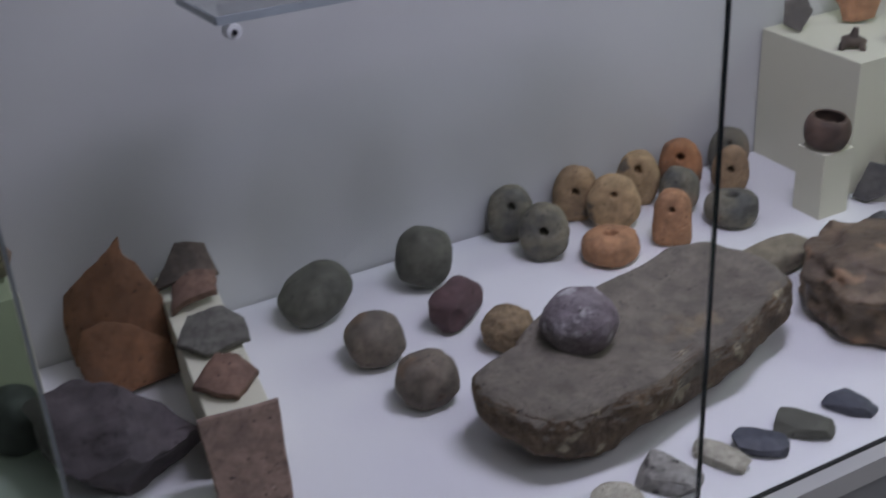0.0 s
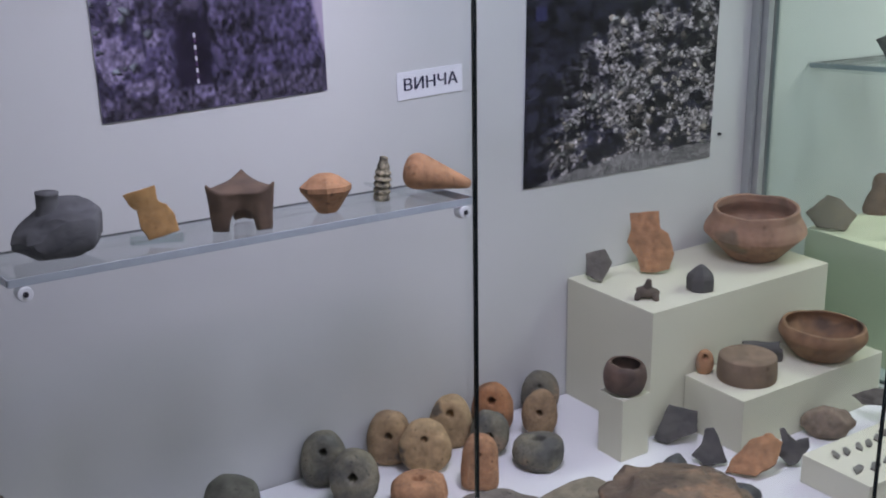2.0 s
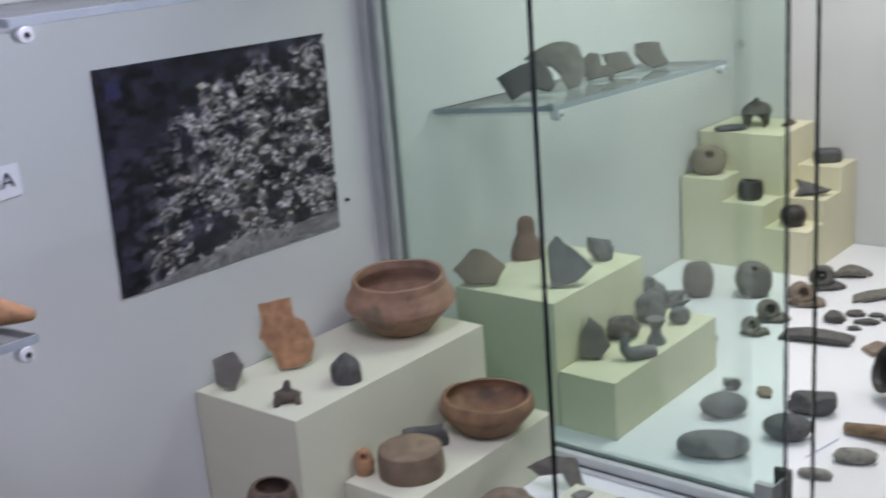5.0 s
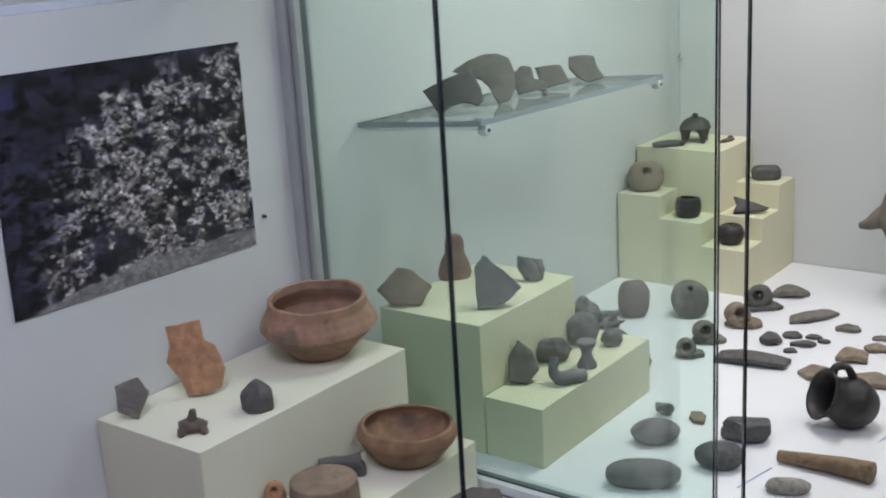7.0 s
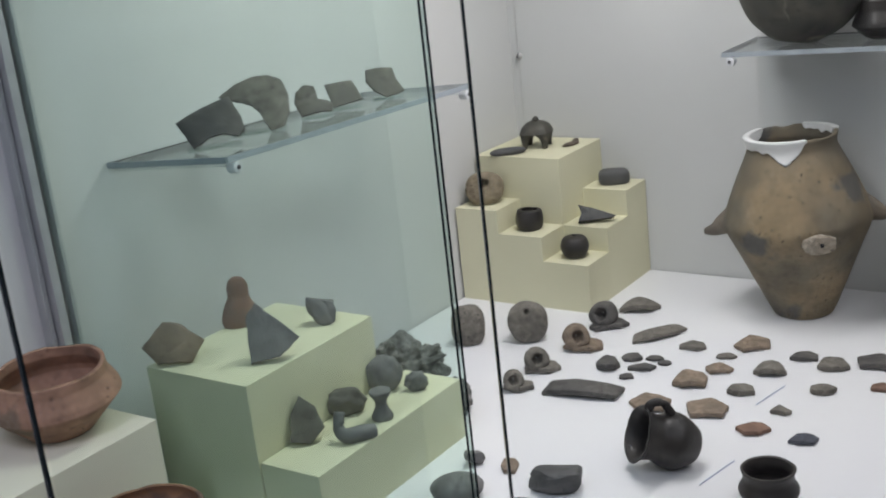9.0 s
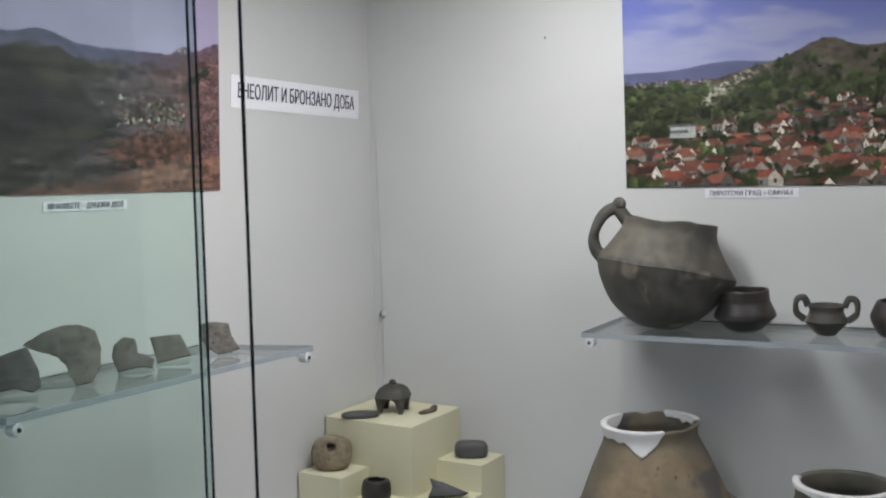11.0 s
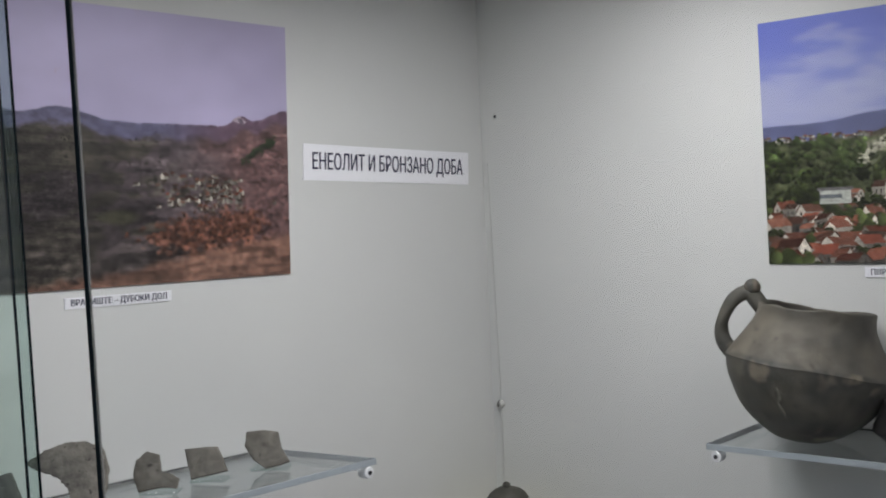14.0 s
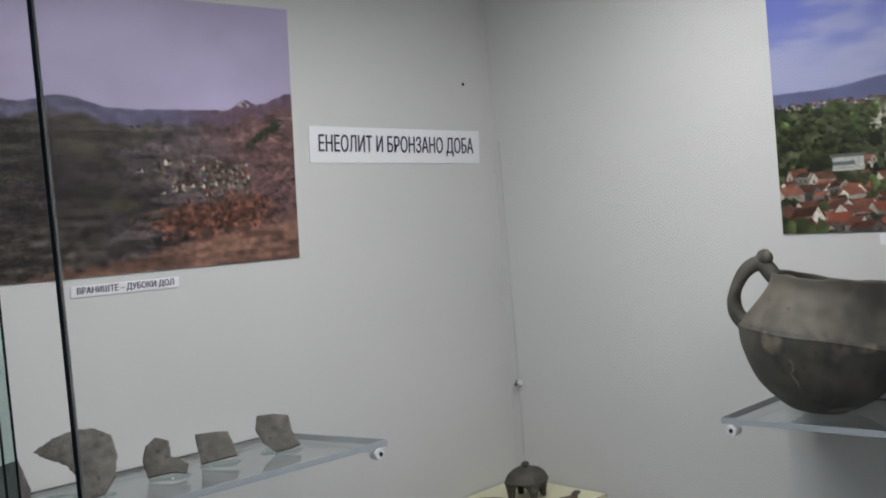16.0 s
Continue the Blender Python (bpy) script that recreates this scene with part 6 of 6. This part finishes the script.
def big_jug():
    """Its lower half is dark, its neck paler; one side of the shoulder is drawn out."""
    at = pose(2.876, 0.822, SB, -6, 8, -70)
    prof = [(0.016, 0), (0.040, 0.004), (0.082, 0.034), (0.108, 0.076), (0.1155, 0.104), (0.114, 0.112), (0.093, 0.146), (0.082, 0.168), (0.080, 0.188)]
    me = pot_mesh("body", prof, 0.006, POT_DARK, 14, 0.02, 0.004, rows=44, wave=0.045)
    me.materials.append(surf("grey_tan_jug_neck", (0.125, 0.112, 0.09), (0.078, 0.074, 0.064), 0.62, 16, 170, 0.35, (0.09, 0.08, 0.068), 0.60, 12))
    for v in me.vertices:
        push = math.exp(-(((v.co.z - 0.104) / 0.030) ** 2)) * max(0.0, v.co.x) / 0.12
        v.co.x += 0.009 * push
        v.co.z -= 0.008 * max(0.0, v.co.x) / 0.12 * math.exp(-(((v.co.z - 0.112) / 0.05) ** 2))
    for f in me.polygons:
        line = 0.113 - 0.008 * max(0.0, f.center.x) / 0.12 + 0.004 * noise.noise(Vector(f.center) * 30)
        f.material_index = 1 if f.center.z > line else 0
    low = min((at.to_3x3() @ v.co).z for v in me.vertices)
    at.translation.z = SB - low - 0.0006
    root = thing("carinated_jug", "large dark carinated jug with a paler neck and knobbed handle", "jug", at)
    part("body", me, None, root)
    crack = [(-0.030, 0.078), (-0.024, 0.066), (-0.026, 0.056), (-0.018, 0.046), (-0.016, 0.036)]
    def skin(x, z):
        r = next(a[0] + (b[0] - a[0]) * (z - a[1]) / (b[1] - a[1]) for a, b in zip(prof, prof[1:]) if a[1] <= z <= b[1])
        return (x, -math.sqrt(max(r * r - x * x, 0)) - 0.0016, z)
    part("crack", tube_mesh("crack", [skin(x, z) for x, z in crack], (0.0008, 0.0016, 0.0012, 0.0018, 0.0006), surf("pale_crack_filling", (0.20, 0.19, 0.155), (0.14, 0.132, 0.11), 0.9, 60, 240, 0.3), 24, 8), None, root, "thin pale filled crack")
    h = handle(root, [(-0.074, 0, 0.178), (-0.096, 0, 0.196), (-0.117, 0, 0.182), (-0.128, 0, 0.150), (-0.122, 0, 0.122), (-0.097, 0, 0.100)], 0.0086, POT_DARK)
    knob = part("knob", blob_mesh("knob", 0.024, 0.022, 0.024, POT_DARK, 2, 0.05), None, h)
    knob.matrix_basis = pose(-0.092, 0, 0.194)


big_jug()


def small_cups():
    root = thing("beaked_cup", "small dark carinated cup with a sharp shoulder", "cup", pose(2.905, 0.672, on_shelf_b(0.672), 0, -2, -74))
    part("body", pot_mesh("body", [(0.018, 0), (0.030, 0.005), (0.052, 0.026), (0.051, 0.032), (0.042, 0.052), (0.041, 0.072)], 0.004, POT_BLACK, 3, 0.03, 0.003, sharp=True), None, root)
    root = thing("two_handled_cup", "small brown cup with two high loop handles", "cup", pose(2.905, 0.538, on_shelf_b(0.538), 0, 0, -80))
    part("body", pot_mesh("body", [(0.012, 0), (0.017, 0.003), (0.034, 0.022), (0.032, 0.028), (0.027, 0.040), (0.030, 0.050)], 0.004, POT_DARK, 7, 0.02), None, root)
    for s in (-1, 1):
        handle(root, [(s * 0.028, 0, 0.047), (s * 0.036, 0, 0.061), (s * 0.047, 0, 0.056), (s * 0.047, 0, 0.036), (s * 0.033, 0, 0.024)], 0.0042, POT_DARK)
    root = thing("dark_cup", "small dark rounded cup on the glass shelf", "cup", pose(2.905, 0.425, on_shelf_b(0.425), 0, 0, -80))
    part("body", pot_mesh("body", [(0.016, 0), (0.030, 0.006), (0.043, 0.030), (0.040, 0.046), (0.033, 0.060)], 0.004, POT_BLACK, 9, 0.03), None, root)


small_cups()

# ---------- second showcase: sherds on the glass shelf ----------
GREY_SET = "grey sherds on the glass shelf"


def shelf_sherd(label, x, y, w, h, az, outline, material=SHERD_GREY, lean=66):
    SA = SHELFA_Z + 0.0004 + (2.455 - x) * math.tan(radians(1.5)) - 0.018 + (WALL_Y - 0.002 - y) * math.tan(radians(4.1))
    sherd(label + " on the glass shelf", x, y, SA + 0.003, w, h, 0.008, az, material, lean=lean, bend=0.12, jag=0.02, group=GREY_SET, outline=outline)
    pottery("acrylic_stand", "clear acrylic stand under a grey sherd", "stand", x, y - 0.004, SA, mesh_bm("acrylic_stand", box_bm(-w * 0.4, w * 0.4, -0.014, 0.012, -0.0006, 0.003, 0.0006), M_ACRYL), (0, 0, -az))


shelf_sherd("dark grey rectangular rim sherd", 1.946, 1.368, 0.098, 0.072, 46, [(-0.55, -1), (-0.1, -0.62), (0.35, -0.52), (0.75, -0.7), (0.95, -0.45), (0.9, 0.1), (0.62, 1), (-0.2, 0.65), (-1, 0.2)], SHERD_DARK)
shelf_sherd("grey curved rim sherd with a pointed end", 2.062, 1.387, 0.106, 0.088, 48, [(0.4, -1), (0.8, -0.85), (1, -0.3), (1, 0.3), (0.85, 0.82), (0.5, 1), (0.0, 0.98), (-0.5, 0.8), (-1, 0.45), (-0.6, 0.22), (-0.15, 0.02), (0.12, -0.3), (0.25, -0.7)])
shelf_sherd("small grey knobbed sherd", 2.182, 1.372, 0.062, 0.052, 51, [(-0.7, -1), (0.3, -0.8), (0.9, -0.85), (1, -0.4), (0.7, -0.1), (0.25, 0.0), (0.1, 0.85), (-0.45, 1), (-0.9, 0.6), (-1, -0.1)])
shelf_sherd("small grey angular sherd", 2.262, 1.375, 0.062, 0.044, 52, [(-0.6, -1), (1, -0.5), (0.5, 1), (-1, 0.9)])
shelf_sherd("small dark grey angular sherd", 2.352, 1.356, 0.066, 0.054, 54, [(0.0, -1), (0.55, -0.85), (1, -0.6), (0.6, 0.15), (0.45, 0.9), (-0.2, 1), (-0.95, 0.95), (-1, 0.2), (-0.6, -0.5)])

# ---------- second showcase: finds on the board ----------
stone("round_stone", "dark rounded weight standing on the board", 2.497, 1.340, Z1, 0.066, 0.05, 0.084, -56, SHERD_GREY, "stone weight", rough=0.05, square=0.8)
weight("dark oval weight with a hole near the top", 2.546, 1.236, Z1, 0.072, 0.052, 0.084, 59, SHERD_GREY, top=0.9, hole=0.06, hole_at=0.33)


def spout(label, x, y, w, az, material, turn):
    """A broken handle stub: a pierced knob on a plate of pot wall."""
    root = thing("handle_sherd", label, "handle sherd", pose(x, y, Z1 - 0.0006, 0, 0, -az))
    part("wall_piece", sherd_mesh("wall_piece", w, w * 0.72, 0.009, material, x * 7, 6, 0.10), None, root)
    k = part("loop", weight_mesh("loop", w * 0.74, w * 0.66, w * 0.62, material, top=0.82, hole=0.21, hole_at=0.05, seed=y * 9), None, root)
    k.matrix_basis = pose(-w * 0.14, 0, 0.004, -12, 0, turn)


spout("grey-tan pierced handle sherd with its pot wall", 2.545, 1.118, 0.074, 62, SHERD_TAN, 10)
spout("dark pierced handle sherd with its pot wall", 2.662, 1.122, 0.078, 63, SHERD_DARK, -12)
spout("grey pierced handle sherd with its pot wall", 2.432, 1.140, 0.066, 60, SHERD_GREY, 6)
spout("small grey pierced handle sherd", 2.343, 1.138, 0.054, 58, SHERD_GREY, 0)

FIELD = "sherds spread on the white board"


def flat_sherd(label, x, y, w, d, t, az, material, **kw):
    kw.setdefault("bend", 0.10)
    sherd(label + " on the white board", x, y, Z1, w, d, t * 0.72, az, material, group=FIELD, **kw)


flat_sherd("grey-brown domed sherd", 2.763, 1.105, 0.083, 0.050, 0.014, 65, SHERD_GREY, bend=0.22)
flat_sherd("long grey rim sherd", 2.648, 1.010, 0.102, 0.074, 0.010, 66, SHERD_GREY, outline=[(-1, -0.8), (-0.3, -0.7), (0.5, -0.1), (1, 0.7), (0.7, 1), (-0.4, 0.4), (-0.95, 0.1)])
flat_sherd("small grey-brown sherd", 2.613, 0.930, 0.049, 0.038, 0.010, 67, SHERD_GREY)
flat_sherd("tan five-cornered sherd", 2.656, 0.835, 0.064, 0.068, 0.010, 70, SHERD_TAN, corners=5)
flat_sherd("small brown oval sherd", 2.593, 0.858, 0.037, 0.020, 0.007, 69, SHERD_GREY, corners=8)
flat_sherd("small brown sherd", 2.535, 0.848, 0.048, 0.036, 0.010, 68, SHERD_TAN)
flat_sherd("brown-grey humped sherd", 2.552, 0.765, 0.056, 0.040, 0.012, 71, SHERD_GREY, bend=0.3)
flat_sherd("dark grey sherd", 2.632, 0.733, 0.048, 0.032, 0.010, 72, SHERD_DARK)
flat_sherd("tan bumpy sherd", 2.468, 0.874, 0.060, 0.050, 0.014, 67, SHERD_TAN, bend=0.2)
flat_sherd("small notched brown sherd", 2.462, 0.782, 0.046, 0.034, 0.013, 69, SHERD_GREY, corners=7)
flat_sherd("pinkish-tan flat sherd", 2.366, 0.900, 0.070, 0.062, 0.011, 65, SHERD_TAN, corners=5)
flat_sherd("tan sherd with a bored hole", 2.378, 0.806, 0.068, 0.060, 0.012, 68, SHERD_TAN, corners=5)
flat_sherd("small square grey sherd", 2.415, 0.699, 0.034, 0.030, 0.010, 71, SHERD_GREY, corners=4)
flat_sherd("reddish sherd", 2.337, 0.715, 0.054, 0.036, 0.010, 70, SHERD_RED)
flat_sherd("dark blue-grey sherd", 2.332, 0.636, 0.045, 0.028, 0.009, 72, STONE_BLUE)
flat_sherd("large dark grey rectangular sherd", 2.366, 1.024, 0.142, 0.078, 0.013, 62, SHERD_DARK, outline=[(-1, 0.1), (-0.75, 1), (-0.2, 0.75), (0.1, 0.55), (1, 0.05), (0.75, -1), (-0.2, -0.55)])
flat_sherd("dark broken sherd", 2.480, 1.034, 0.043, 0.046, 0.014, 63, SHERD_DARK, corners=7, bend=0.3)
flat_sherd("small dark round sherd", 2.529, 1.010, 0.038, 0.030, 0.010, 64, SHERD_DARK, corners=8)
flat_sherd("small dark sherd", 2.541, 0.972, 0.033, 0.020, 0.007, 65, SHERD_DARK)
flat_sherd("small dark sherd", 2.528, 0.947, 0.025, 0.018, 0.007, 66, SHERD_DARK)
flat_sherd("small dark long sherd", 2.494, 0.975, 0.050, 0.024, 0.009, 65, SHERD_DARK)
flat_sherd("tiny dark sherd", 2.453, 0.985, 0.026, 0.020, 0.007, 64, SHERD_DARK)
flat_sherd("small brown sherd with a ridge", 2.613, 0.676, 0.054, 0.044, 0.012, 74, SHERD_GREY)
flat_sherd("dark angular sherd", 2.644, 0.612, 0.066, 0.050, 0.013, 76, SHERD_DARK)
flat_sherd("small brown square sherd", 2.608, 0.541, 0.042, 0.036, 0.011, 78, SHERD_GREY, corners=5)
flat_sherd("small reddish sherd", 2.552, 0.580, 0.036, 0.028, 0.009, 76, SHERD_RED)
flat_sherd("brown notched sherd", 2.509, 0.661, 0.042, 0.030, 0.013, 73, SHERD_GREY, corners=7)
flat_sherd("small dark sherd", 2.580, 0.432, 0.034, 0.030, 0.011, 81, SHERD_DARK)
flat_sherd("small tan sherd", 2.091, 1.003, 0.028, 0.044, 0.009, 58, SHERD_TAN)
stone("stone_celt", "dark grey truncated stone celt", 2.060, 0.906, Z1, 0.078, 0.052, 0.040, -68, STONE_DARK, "stone axe", rough=0.03, fine=0.006, square=0.5, taper=-0.14, facets=0.08)
stone("stone_celt", "dark grey half-round stone celt", 1.952, 0.902, Z1, 0.076, 0.054, 0.044, -64, STONE_DARK, "stone axe", rough=0.05, fine=0.006)
stone("stone_celt", "grey rounded flat stone behind the glass", 1.983, 1.026, Z1, 0.078, 0.056, 0.042, -50, STONE_GREY, "stone axe", rough=0.05, fine=0.006)
stone("stone_celt", "long grey polished stone axe behind the glass", 1.842, 0.975, Z1, 0.112, 0.052, 0.042, -62, STONE_GREY, "stone axe", rough=0.04, fine=0.006, square=0.85)
stone("small_stone", "small grey angular stone behind the glass", 2.082, 1.058, Z1, 0.037, 0.030, 0.030, -56, STONE_GREY, rough=0.15, facets=0.2)
stone("white_stone", "small pale smooth stone near the glass", 1.928, 0.785, Z1, 0.062, 0.032, 0.022, -66, STONE_PALE, rough=0.08, square=0.8)
stone("white_stone", "small pale narrow stone near the slanting glass", 1.850, 0.815, Z1, 0.050, 0.020, 0.016, -74, STONE_PALE, rough=0.08, square=0.8)


def antler():
    me = tube_mesh("antler", [(-0.066, 0.030, 0.010), (-0.02, 0.010, 0.013), (0.03, -0.012, 0.015), (0.062, -0.030, 0.016)], (0.009, 0.0115, 0.0145, 0.0165), BONE, 30, 18)
    thing("antler_piece", "brown tapering piece of antler on the board", "antler", pose(2.014, 0.760, Z1, 0, 0, -64), me)


antler()


def fallen_jug():
    root = thing("dark_jug", "small dark globular jug lying on its side with a loop handle", "jug", pose(2.192, 0.782, Z1, 0, 0, -46))
    tip = pose(0.014, 0, 0.026, 0, -68, 0) @ pose(0, 0, -0.022) @ Matrix.Diagonal((1.06, 1.06, 1.12, 1))
    body = part("body", pot_mesh("body", [(0.012, 0), (0.026, 0.004), (0.040, 0.030), (0.037, 0.048), (0.0325, 0.060), (0.035, 0.076), (0.041, 0.084)], 0.004, POT_BLACK, 5, 0.02, 0.002), None, root)
    h = handle(root, [(0.037, 0, 0.080), (0.047, 0, 0.078), (0.051, 0, 0.063), (0.038, 0, 0.047)], 0.0046, POT_BLACK)
    body.matrix_basis = tip
    h.matrix_basis = tip
    low = min((tip @ v.co).z for v in body.data.vertices)
    root.location.z = Z1 - low - 0.0008


fallen_jug()
pottery("black_cup", "small black burnished cup with a shoulder", "cup", 2.146, 0.622, Z1,
        pot_mesh("black_cup", [(0.022, 0), (0.032, 0.004), (0.041, 0.020), (0.036, 0.032), (0.034, 0.040), (0.037, 0.052)], 0.004, POT_BLACK, 6, 0.02, 0.002))


def label_strip(x, y, rz):
    bm = box_bm(-0.044, 0.044, -0.0010, 0.0010, 0.0003, 0.0010, 0)
    thing("label_strip", "thin blue-edged clear label strip on the board", "label", pose(x, y, Z1, 0, 0, rz), mesh_bm("label_strip", bm, plain("pale_blue_plastic", (0.30, 0.36, 0.52), 0.3)))


label_strip(2.195, 0.716, -12)
label_strip(2.47, 0.735, -12)
label_strip(1.944, 0.842, -12)
